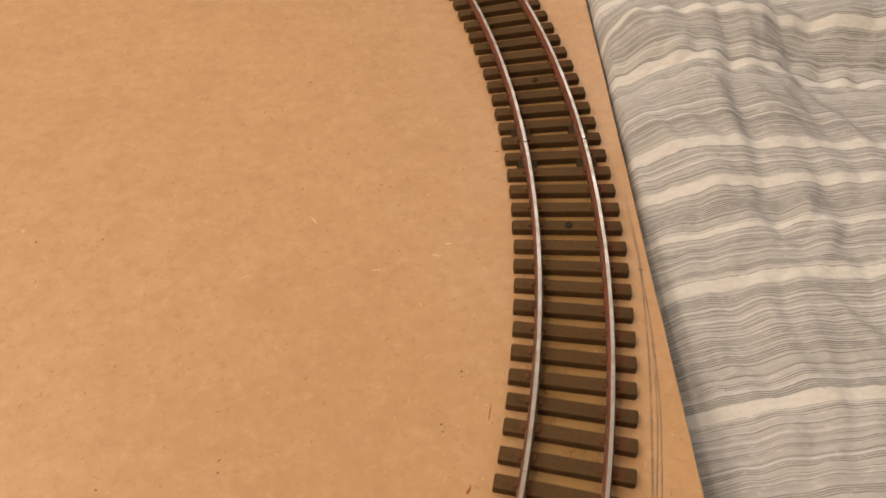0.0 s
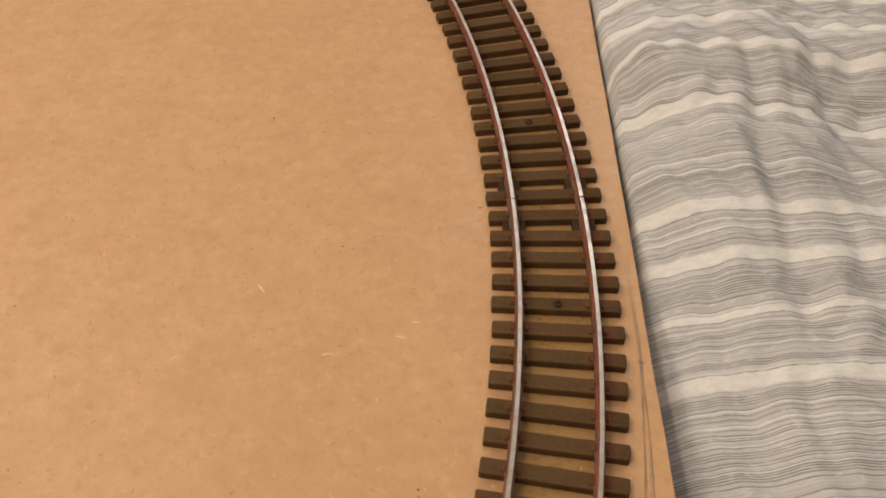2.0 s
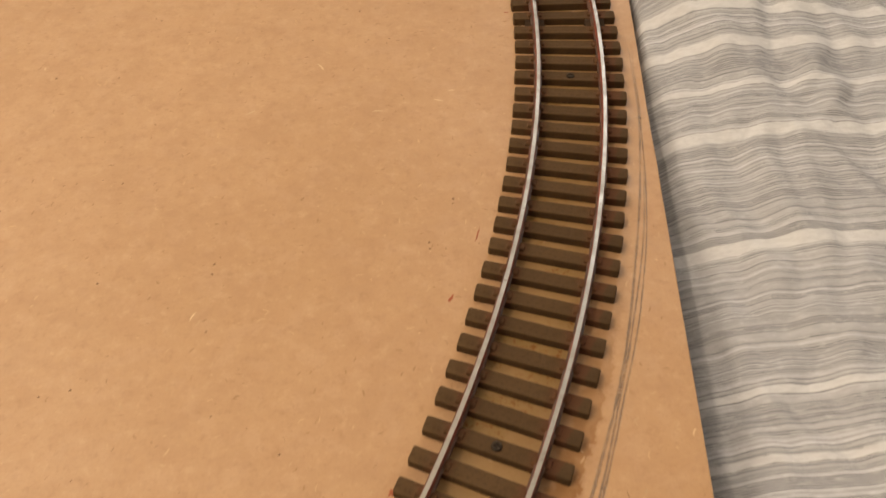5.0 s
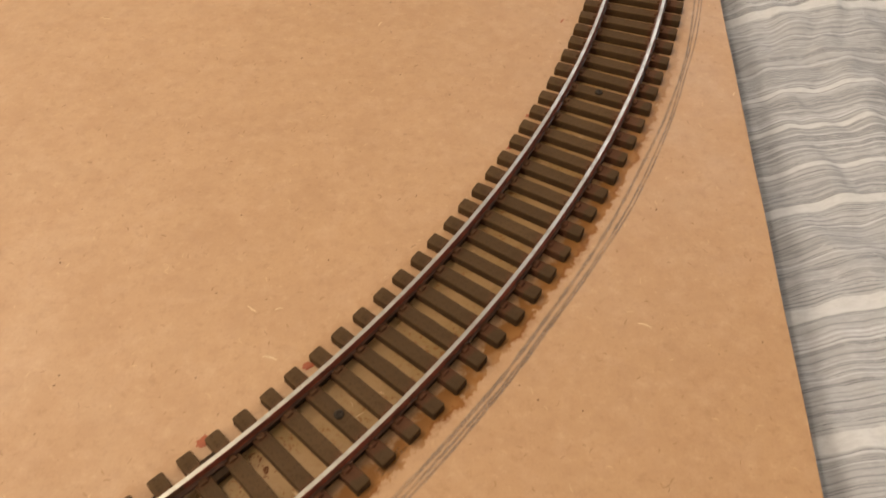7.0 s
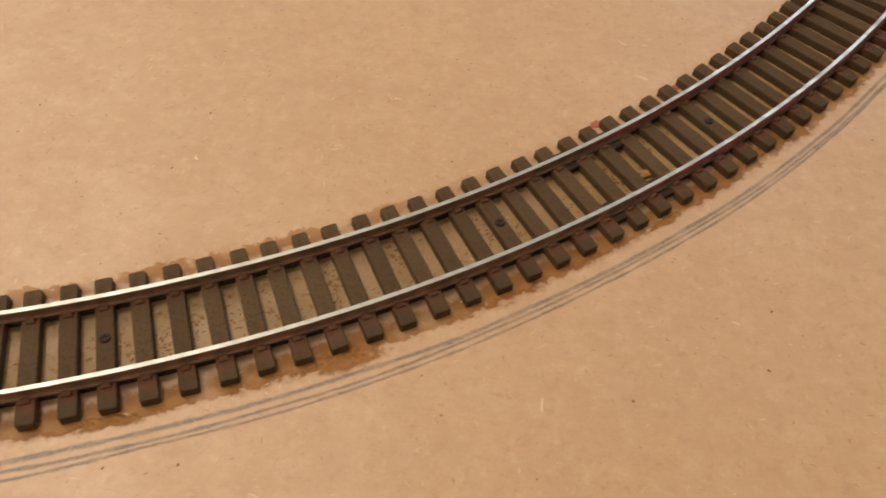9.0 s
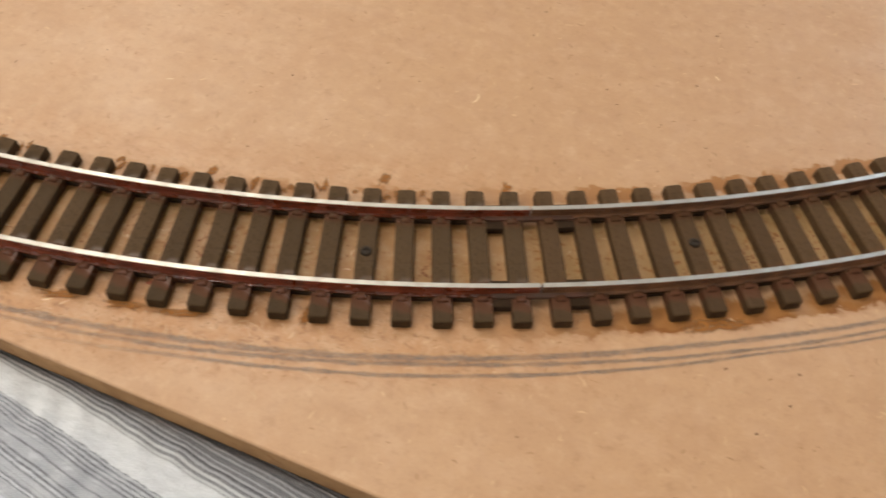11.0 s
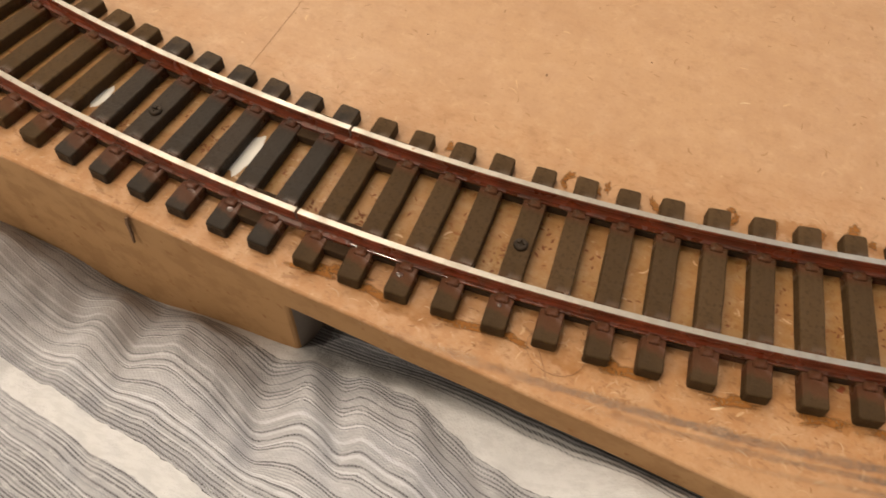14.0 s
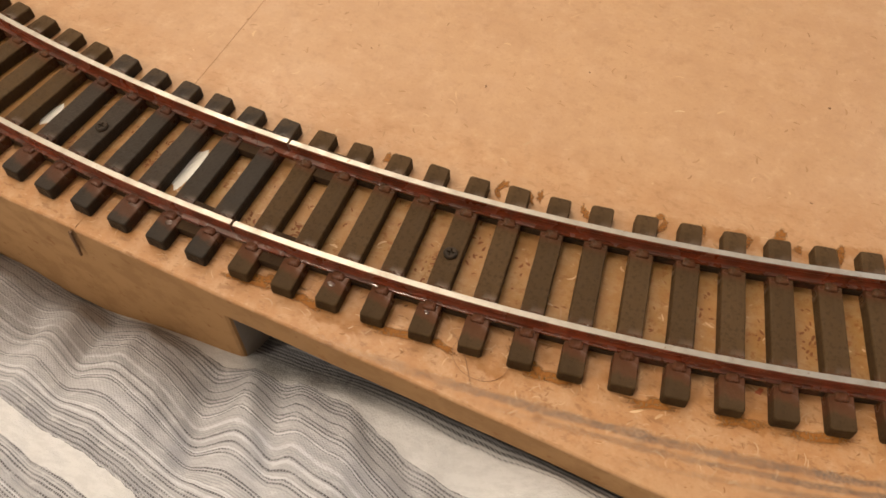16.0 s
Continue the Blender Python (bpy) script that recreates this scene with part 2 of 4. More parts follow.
def make_cloth():
    k = Mat("striped_cotton", 0.9, spec=0.15)
    rest = k.t.nodes.new("ShaderNodeUVMap")
    rest.uv_map = "rest"
    k.co = rest.outputs["UV"]
    x, y, z = k.xyz()
    front = k.ramp(y, -0.355, -0.375)
    slope = k.math("MULTIPLY", front, k.ramp(y, -0.385, -0.425, 0.11, 0.19))
    warp = k.math("MULTIPLY", k.math("SUBTRACT", k.noise(26, 3, 0.5), 0.5), 0.0022)
    warp = k.math("MULTIPLY_ADD", k.math("SUBTRACT", k.noise(170, 2, 0.5), 0.5), 0.0006, warp)
    v = k.math("ADD", k.math("ADD", y, warp), k.math("MULTIPLY", slope, k.math("SUBTRACT", x, 0.02)))
    ragged = k.math("MULTIPLY_ADD", k.math("SUBTRACT", k.noise(500, 3), 0.5), 0.0007, v)

    def bands(spans, at, lo, hi):
        n = k.t.nodes.new("ShaderNodeValToRGB")
        n.color_ramp.interpolation = "CONSTANT"
        while len(n.color_ramp.elements) > 1:
            n.color_ramp.elements.remove(n.color_ramp.elements[-1])
        n.color_ramp.elements[0].position = 0
        n.color_ramp.elements[0].color = (0, 0, 0, 1)
        for c, half in sorted(spans):
            for edge, val in ((c - half, 1.0), (c + half, 0.0)):
                e = n.color_ramp.elements.new((edge - lo) / (hi - lo))
                e.color = (val, val, val, 1)
        k.put(n.inputs[0], k.math("DIVIDE", k.math("SUBTRACT", at, lo), hi - lo))
        return n.outputs[0]

    white = k.math("MAXIMUM", bands([(c, 0.0014) for c in BANDS_EAST], ragged, -0.185, 0.25), bands([(c, 0.0019) for c in BANDS_CORNER] + BANDS_FRONT, ragged, -0.55, -0.185))
    lower = k.ramp(v, -0.345, -0.365)
    wander = k.math("MULTIPLY_ADD", k.math("SUBTRACT", k.noise(900, 2), 0.5), 0.00012, v)
    drawn = k.math("MAXIMUM", bands([(c, 0.00013) for c in LINES_FAR], wander, -0.4212, -0.4070), bands([(c, 0.00012) for c in LINES_NEAR], wander, -0.4070, -0.3920))
    # the stretch whose lines are drawn one by one
    sparse = k.math("MULTIPLY", k.ramp(v, -0.4214, -0.4208), k.ramp(v, -0.3920, -0.3926))

    def per_line(pitch, seed):
        """A value of its own for every thread line, and the place across the line from 0 to 1."""
        u = k.math("DIVIDE", v, pitch)
        n = k.t.nodes.new("ShaderNodeTexWhiteNoise")
        n.noise_dimensions = "1D"
        k.put(n.inputs["W"], k.math("ADD", k.math("FLOOR", u), seed))
        return n.outputs["Value"], k.math("FRACT", u)

    def stroke(f, half):
        return k.ramp(k.math("ABSOLUTE", k.math("SUBTRACT", f, 0.5)), half, half * 0.7)

    group = k.noise(210, 2.0, 0.6, dims="1D", w=k.math("ADD", v, 3.7))
    r1, f1 = per_line(0.00056, 0.5)
    r2, f2 = per_line(0.00040, 77.5)
    r3, f3 = per_line(0.0026, 31.5)
    r4, f4 = per_line(0.0011, 11.5)
    dash = k.math("SINE", k.math("ADD", k.math("MULTIPLY", x, 12500.0), k.math("MULTIPLY", r1, 40.0)))
    broken = k.ramp(dash, -0.7, 0.0, k.math("MULTIPLY_ADD", front, -0.35, 0.72), 1.0)
    varied = k.ramp(k.noise(140, 3, 0.6), 0.30, 0.60, 0.65, 1.0)
    dens = k.ramp(group, 0.38, 0.50, k.math("MULTIPLY_ADD", front, -0.25, 0.60), 1.0)
    crowd = k.ramp(v, -0.4250, -0.4256)
    ink1 = k.math("MULTIPLY", stroke(f1, 0.27), k.math("MULTIPLY", k.ramp(k.math("MULTIPLY_ADD", crowd, 0.35, r1), 0.38, 0.50), k.math("MAXIMUM", dens, crowd)))
    ink2 = k.math("MULTIPLY", stroke(f2, 0.24), k.ramp(r2, 0.3, 0.8, 0.05, 0.42))
    plain = k.math("SUBTRACT", 1.0, sparse)
    ink1 = k.math("MAXIMUM", k.math("MULTIPLY", ink1, plain), drawn)
    ink2 = k.math("MULTIPLY", ink2, k.math("MULTIPLY_ADD", sparse, -0.35, 1.0))
    # lines are drawn fainter towards the left of the front
    varied = k.math("MULTIPLY", varied, k.math("MAXIMUM", k.ramp(x, -0.034, -0.016, 0.60, 1.0), k.math("SUBTRACT", 1.0, front)))
    ink = k.math("MULTIPLY", k.math("MAXIMUM", k.math("MULTIPLY", ink1, broken), ink2), varied)
    twill = k.math("SINE", k.math("ADD", k.math("MULTIPLY", x, 7000.0), k.math("MULTIPLY", v, 16000.0)))
    hem = k.math("ADD", k.math("MULTIPLY", k.ramp(v, -0.4185, -0.4192), k.ramp(v, -0.4214, -0.4208)), k.math("MULTIPLY", k.ramp(v, -0.3950, -0.3944), k.ramp(v, -0.3932, -0.3938)))
    thick = k.math("MULTIPLY", k.math("MULTIPLY", stroke(f3, 0.36), k.math("MULTIPLY", plain, k.ramp(r3, 0.60, 0.72))), k.ramp(twill, -0.3, 0.5, 0.35, 0.9))
    thick = k.math("MAXIMUM", thick, k.math("MULTIPLY", hem, k.ramp(twill, -0.1, 0.4, 0.1, 0.9)))
    pale = k.math("MULTIPLY", stroke(f4, 0.30), k.ramp(r4, 0.62, 0.80))
    tone = k.noise(130, 2.0, 0.5, dims="1D", w=v)
    up = k.mix(k.ramp(tone, 0.40, 0.60), (0.480, 0.488, 0.515), (0.444, 0.452, 0.478))
    # front ground is darker and bluer, partly shade put into the colour
    low = k.mix(k.ramp(tone, 0.40, 0.60), (0.455, 0.463, 0.495), (0.410, 0.418, 0.448))
    c = k.mix(lower, up, low)
    c = k.mix(k.math("MULTIPLY", thick, k.math("MULTIPLY_ADD", front, 0.38, 0.15)), c, (0.190, 0.195, 0.220))
    c = k.mix(k.math("MULTIPLY", pale, 0.6), c, (0.665, 0.685, 0.730))
    c = k.mix(k.math("MULTIPLY", ink, k.math("MULTIPLY_ADD", front, 0.18, 0.72)), c, (0.036, 0.033, 0.034))
    slub = k.noise(900, 3, 0.7, k.stretch((0.35, 1, 1)))
    c = k.mix(k.ramp(slub, 0.50, 0.66, 0.0, 0.22), c, (0.250, 0.256, 0.285))
    c = k.mix(k.ramp(slub, 0.46, 0.34, 0.0, 0.25), c, (0.760, 0.780, 0.810))
    soil = k.noise(30, 3)
    c = k.mix(k.ramp(soil, 0.4, 0.7, 0.0, 0.12), c, (0.35, 0.35, 0.37))
    c = k.mix(white, c, k.mix(k.ramp(slub, 0.40, 0.62), (0.620, 0.630, 0.648), (0.560, 0.570, 0.588)))
    # the dense dark stripe beside the first white band, woven in broken rows
    dense = k.math("MULTIPLY", k.ramp(v, -0.3892, -0.3888), k.ramp(v, -0.3770, -0.3790))
    rows = k.ramp(k.math("SINE", k.math("MULTIPLY", v, 8200.0)), -0.5, 0.3, 0.25, 1.0)
    c = k.mix(k.math("MULTIPLY", dense, k.math("MULTIPLY", rows, k.ramp(twill, -0.5, 0.3, 0.45, 0.90))), c, (0.075, 0.075, 0.085))
    k.colour(c)
    weave = k.math("MULTIPLY", k.math("SINE", k.math("MULTIPLY", x, 9800.0)), k.math("SINE", k.math("MULTIPLY", y, 12500.0)))
    k.bump(k.math("ADD", k.math("MULTIPLY", weave, k.math("MULTIPLY_ADD", white, -0.06, 0.08)), k.math("MULTIPLY", k.noise(260, 5, 0.7), 2.2)), 0.55, 0.0005)
    return k.m


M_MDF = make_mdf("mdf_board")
M_EDGE = make_mdf_edge()
M_SLEEPER = make_plastic("sleeper_brown", (0.079, 0.045, 0.021), (0.100, 0.058, 0.027), 0.75)
M_SLEEPER_WET = make_plastic("sleeper_damp", (0.034, 0.027, 0.021), (0.046, 0.034, 0.025), 0.5, True)
M_SLEEPER_RED = make_plastic("sleeper_wet_paint", (0.066, 0.040, 0.019), (0.088, 0.053, 0.025), 0.72, True)
M_WEB = make_plastic("track_web_plastic", (0.044, 0.026, 0.014), (0.050, 0.030, 0.017), 0.85)
M_STEEL = make_steel()
M_RUST_DULL = make_rust("rail_brown_paint", (0.190, 0.086, 0.038), (0.115, 0.054, 0.026), 0.55, 0.25)
M_RUST = make_rust("rail_rust_paint", (0.300, 0.070, 0.038), (0.180, 0.050, 0.028), 0.5, 0.25)
M_RUST_WET = make_rust("rail_wet_rust_paint", (0.210, 0.044, 0.018), (0.120, 0.030, 0.013), 0.30, 0.2)
k_ = Mat("wet_paint_bead", 0.10, spec=1.0)
k_.colour(k_.mix(k_.ramp(k_.noise(260, 3), 0.35, 0.65), (0.080, 0.026, 0.016), (0.050, 0.024, 0.016)))
k_.rough(k_.ramp(k_.noise(500, 2), 0.35, 0.65, 0.06, 0.16))
M_BEAD = k_.m
# dry rail foot is browner and darker, its shade put into the colour
M_FOOT = make_rust("rail_foot_shaded_paint", (0.120, 0.048, 0.027), (0.070, 0.034, 0.020), 0.6, 0.2)
k_ = Mat("rail_foot_wet_paint", 0.3, spec=0.8)
k_.colour(k_.mix(k_.ramp(k_.noise(260, 4, 0.6), 0.35, 0.65), (0.165, 0.040, 0.018), (0.085, 0.026, 0.013)))
k_.rough(k_.ramp(k_.noise(330, 3, 0.6), 0.44, 0.56, 0.09, 0.50))
k_.bump(k_.noise(190, 2, 0.4), 0.08, 0.0006)
M_FOOT_WET = k_.m
M_BATTEN_END = make_plain("grey_batten_end", (0.40, 0.35, 0.31), 0.8, 0.0, 120, 0.15)
k_ = Mat("painted_screw", 0.62, spec=0.2)
k_.colour(k_.mix(k_.ramp(k_.noise(700, 3), 0.35, 0.65), (0.040, 0.027, 0.017), (0.026, 0.018, 0.012)))
M_SCREW = k_.m
M_CLOTH = make_cloth()
k_ = Mat("pencil_graphite", 0.5)
k_.colour((0.215, 0.170, 0.145))
side_, end_ = border_of(k_)
body_ = k_.ramp(k_.math("ABSOLUTE", k_.math("MULTIPLY_ADD", k_.math("SUBTRACT", k_.noise(700, 3, 0.6), 0.5), 0.9, side_)), 0.95, 0.25)
k_.put(k_.b.inputs["Alpha"], k_.math("MULTIPLY", k_.math("MULTIPLY", body_, end_), k_.math("MULTIPLY", k_.ramp(k_.noise(2200, 3, 0.7), 0.30, 0.66, 0.28, 0.64), k_.ramp(k_.noise(160, 3, 0.6), 0.30, 0.62, 0.50, 1.0))))
M_PENCIL = k_.m
M_RED = make_plain("red_paint", (0.360, 0.090, 0.034), 0.7, 0.0, 500, 0.25)
k_ = Mat("brown_paint", 0.75, spec=0.2)
k_.colour(k_.mix(k_.ramp(k_.noise(500, 4, 0.6), 0.35, 0.7), (0.330, 0.140, 0.034), (0.260, 0.104, 0.026)))
side_, end_ = border_of(k_)
body_ = k_.ramp(k_.math("MULTIPLY_ADD", k_.math("SUBTRACT", k_.noise(420, 4, 0.7), 0.5), 1.5, side_), 1.0, 0.45)
k_.put(k_.b.inputs["Alpha"], k_.math("MULTIPLY", body_, k_.ramp(k_.noise(900, 3, 0.7), 0.34, 0.60, 0.55, 0.95)))
M_RUSTBLOT = k_.m
M_WHITE = make_plain("white_paint", (0.74, 0.72, 0.67), 0.55, 0.0, 300, 0.1)
M_SPECK = make_plain("dark_dust", (0.20, 0.105, 0.050), 0.9)
M_FIBRE = make_plain("pale_fibre", (0.70, 0.50, 0.30), 0.7)
M_FIBRE2 = make_plain("pale_fibre_faint", (0.585, 0.375, 0.208), 0.7)
M_SHAVING = make_plain("brown_shaving", (0.310, 0.150, 0.056), 0.8)
M_GRIT = make_plain("red_brown_grit", (0.205, 0.072, 0.020), 0.85)
M_FIBRE3 = make_plain("brown_fleck", (0.405, 0.228, 0.110), 0.7)
M_HAIR = make_plain("brown_hair", (0.16, 0.08, 0.035), 0.5)
M_WALL = make_plain("wall_paint", (0.58, 0.56, 0.52), 0.8, 0.0, 12, 0.05)
M_WALL_COOL = make_plain("wall_paint_blue_white", (0.61, 0.61, 0.62), 0.8, 0.0, 12, 0.05)
M_CEIL = make_plain("ceiling_paint", (0.66, 0.645, 0.61), 0.85, 0.0, 10, 0.04)
M_FLOOR = make_plain("carpet", (0.22, 0.19, 0.16), 0.95, 0.0, 300, 0.2)
M_BED = make_plain("bed_base_fabric", (0.42, 0.40, 0.38), 0.9, 0.0, 200, 0.2)
M_LAMP_RIM = make_plain("lamp_rim_white", (0.75, 0.73, 0.70), 0.4)


def make_glow(name, tint):
    k = Mat(name, 0.5)
    k.colour((0.88, 0.86, 0.82))
    k.b.inputs["Emission Color"].default_value = (*tint, 1)
    k.b.inputs["Emission Strength"].default_value = 8.0
    return k.m


M_GLOW = make_glow("lamp_glass_warm_glow", WARM)
M_GLOW_COOL = make_glow("lamp_glass_cool_glow", COOL)


# ---- mesh helpers ----
def mesh_from(name, verts, faces, mats, smooth=False, indices=None):
    me = bpy.data.meshes.new(name)
    me.from_pydata([tuple(v) for v in verts], [], faces)
    for m in mats:
        me.materials.append(m)
    if indices:
        me.polygons.foreach_set("material_index", indices)
    if smooth:
        me.polygons.foreach_set("use_smooth", [True] * len(me.polygons))
    me.update()
    return me


def thing(name, loc, label, category, group="", kind=""):
    ob = new(name)
    ob.empty_display_size = 0.01
    ob.location = loc
    return tagged(ob, label, category, group, kind)


def child(name, me, parent, m=None, label=""):
    """A mesh object under parent; m is its pose relative to the parent."""
    ob = new(name, me)
    ob.parent = parent
    if m is not None:
        ob.matrix_basis = m
    if label:
        ob["label"] = label
    return ob


def box_mesh(name, lo, hi, mat, bevel=0.0):
    bm = bmesh.new()
    bmesh.ops.create_cube(bm, size=1.0)
    for v in bm.verts:
        v.co = Vector([lo[i] + (v.co[i] + 0.5) * (hi[i] - lo[i]) for i in range(3)])
    if bevel:
        bmesh.ops.bevel(bm, geom=bm.edges[:], offset=bevel, segments=2, affect="EDGES", profile=0.5)
    me = bpy.data.meshes.new(name)
    bm.to_mesh(me)
    bm.free()
    me.materials.append(mat)
    return me


def at_angle(a, r=TRACK_R, z=0.0):
    """The pose on the track's circle at the angle a (radians), x pointing outwards."""
    return Matrix.Translation((r * math.cos(a), r * math.sin(a), z)) @ Matrix.Rotation(a, 4, "Z")


def arc_sweep(name, profile, r0, a0, a1, steps, mats, slots=None, origin=(0, 0, 0), wobble=0.0, smooth=False):
    """A closed profile of (dr, z) swept round the circle's centre from a0 to a1, with end caps."""
    verts, faces, idx = [], [], []
    n = len(profile)
    for s in range(steps + 1):
        a = a0 + (a1 - a0) * s / steps
        for j, (dr, z) in enumerate(profile):
            w = wobble * noise.noise((a * 60, j * 0.7, r0 * 50)) if wobble else 0.0
            r = r0 + dr + w
            verts.append((r * math.cos(a) - origin[0], r * math.sin(a) - origin[1], z + w * 0.5 - origin[2]))
    for s in range(steps):
        for j in range(n):
            q = (s * n + j, s * n + (j + 1) % n, (s + 1) * n + (j + 1) % n, (s + 1) * n + j)
            faces.append(q if a1 < a0 else q[::-1])
            idx.append(slots[j] if slots else 0)
    faces.append(tuple(range(n))[::-1] if a1 < a0 else tuple(range(n)))
    faces.append(tuple(steps * n + j for j in range(n)) if a1 < a0 else tuple(steps * n + j for j in range(n))[::-1])
    idx += [0, 0]
    me = mesh_from(name, verts, faces, mats, smooth, idx)
    bm = bmesh.new()
    bm.from_mesh(me)
    bmesh.ops.recalc_face_normals(bm, faces=bm.faces[:])
    bm.to_mesh(me)
    bm.free()
    return me


# ---- room that closes the place ----
# the room is unseen and assumed; its surfaces bounce light onto the board
FLOOR_Z, CEIL_Z = -0.62, 1.76
X0, X1, Y0, Y1 = -1.6, 1.55, -1.75, 1.08


def slab(name, lo, hi, mat, label, category):
    return tagged(new(name, box_mesh(name, lo, hi, mat)), label, category, kind="structure")


slab("floor", (X0, Y0, FLOOR_Z - 0.1), (X1, Y1, FLOOR_Z), M_FLOOR, "brown carpeted bedroom floor under the bed", "floor")
slab("ceiling", (X0, Y0, CEIL_Z), (X1, Y1, CEIL_Z + 0.1), M_CEIL, "plain off-white painted bedroom ceiling", "ceiling")
# north wall stands close and pale so that the rails reflect it
slab("wall_north", (X0, Y1, FLOOR_Z), (X1, Y1 + 0.1, CEIL_Z), M_WALL_COOL, "plain blue-white wall, unseen, added for bounced and reflected light", "wall")
slab("wall_south", (X0, Y0 - 0.1, FLOOR_Z), (X1, Y0, CEIL_Z), M_WALL, "plain cream painted bedroom wall", "wall")
slab("wall_east", (X1, Y0, FLOOR_Z), (X1 + 0.1, Y1, CEIL_Z), M_WALL_COOL, "plain blue-white wall, unseen, added for bounced and reflected light", "wall")
slab("wall_west", (X0 - 0.1, Y0, FLOOR_Z), (X0, Y1, CEIL_Z), M_WALL, "plain cream painted bedroom wall", "wall")


def disc_mesh(name, r0, r1, z0, z1, n, mat):
    verts = [(r0 * math.cos(2 * math.pi * i / n), r0 * math.sin(2 * math.pi * i / n), z0) for i in range(n)]
    verts += [(r1 * math.cos(2 * math.pi * i / n), r1 * math.sin(2 * math.pi * i / n), z1) for i in range(n)]
    faces = [(i, (i + 1) % n, n + (i + 1) % n, n + i) for i in range(n)] + [tuple(range(n))[::-1], tuple(range(n, 2 * n))]
    return mesh_from(name, verts, faces, [mat])


def globe_mesh(name, r, mat):
    bm = bmesh.new()
    bmesh.ops.create_uvsphere(bm, u_segments=32, v_segments=20, radius=r)
    for v in bm.verts:
        v.co.z *= 0.86
    for f in bm.faces:
        f.smooth = True
    me = bpy.data.meshes.new(name)
    bm.to_mesh(me)
    bm.free()
    me.materials.append(mat)
    return me


# hanging glass bodies added round the unseen lamps
for lamp_at, watts, globe_r, tint in LAMPS:
    lamp = thing("added_lamp", (lamp_at.x, lamp_at.y, CEIL_Z), "round white glass pendant lamp, unseen, added as a light source", "lamp", "pendant lamps")
    child("ceiling_rose", disc_mesh("ceiling_rose", 0.035, 0.05, -0.025, 0.0, 32, M_LAMP_RIM), lamp)
    child("cord", disc_mesh("cord", 0.004, 0.004, lamp_at.z - CEIL_Z + globe_r + 0.02, -0.025, 10, M_LAMP_RIM), lamp)
    shade = child("globe", globe_mesh("globe", globe_r + 0.025, M_GLOW if tint == WARM else M_GLOW_COOL), lamp, Matrix.Translation((0, 0, lamp_at.z - CEIL_Z)), "glowing opal glass globe")
    shade.visible_shadow = False

bed = thing("bed", (0.2, -0.1, FLOOR_Z), "grey fabric bed base under the striped cover", "bed")
child("body", box_mesh("body", (-1.0, -0.95, 0.0), (1.0, 0.95, 0.545), M_BED, 0.02), bed)


# ---- striped cover on the bed ----
def edge_x(y):
    return 0.3917 + 0.0555 * y


def edge_y(x):
    return -0.3892 - 0.041 * x


def sstep(a, b, v):
    t = np.clip((v - a) / (b - a), 0, 1)
    return t * t * (3 - 2 * t)


def ease(v, lo, hi, room):
    """v between lo and hi, levelling off softly over the given room past either end."""
    return np.where(v > hi, hi + room * np.tanh((v - hi) / room), np.where(v < lo, lo - room * np.tanh((lo - v) / room), v))


# puffs along the front: the place along the fold's slanting axis, and how far the cover stands out there
PUFF_AT = [-0.060, -0.052, -0.044, -0.036, -0.028, -0.0203, -0.0120, -0.0040, 0.0052, 0.0085, 0.0115, 0.0160, 0.0182, 0.0205, 0.026, 0.029, 0.034, 0.040, 0.048, 0.056, 0.061, 0.070]
PUFF = [0.0, 0.0012, -0.0006, -0.0012, 0.0012, -0.0012, 0.0013, 0.0, -0.0028, -0.0012, 0.0009, 0.0001, -0.0008, 0.0012, 0.0004, 0.0008, -0.0010, -0.0025, -0.0030, -0.0013, 0.0005, 0.0]


def puff(at):
    total = 0.0
    for shift, share in ((-0.0012, 0.25), (0.0, 0.5), (0.0012, 0.25)):
        total = total + share * np.interp(at + shift, PUFF_AT, PUFF)
    return total


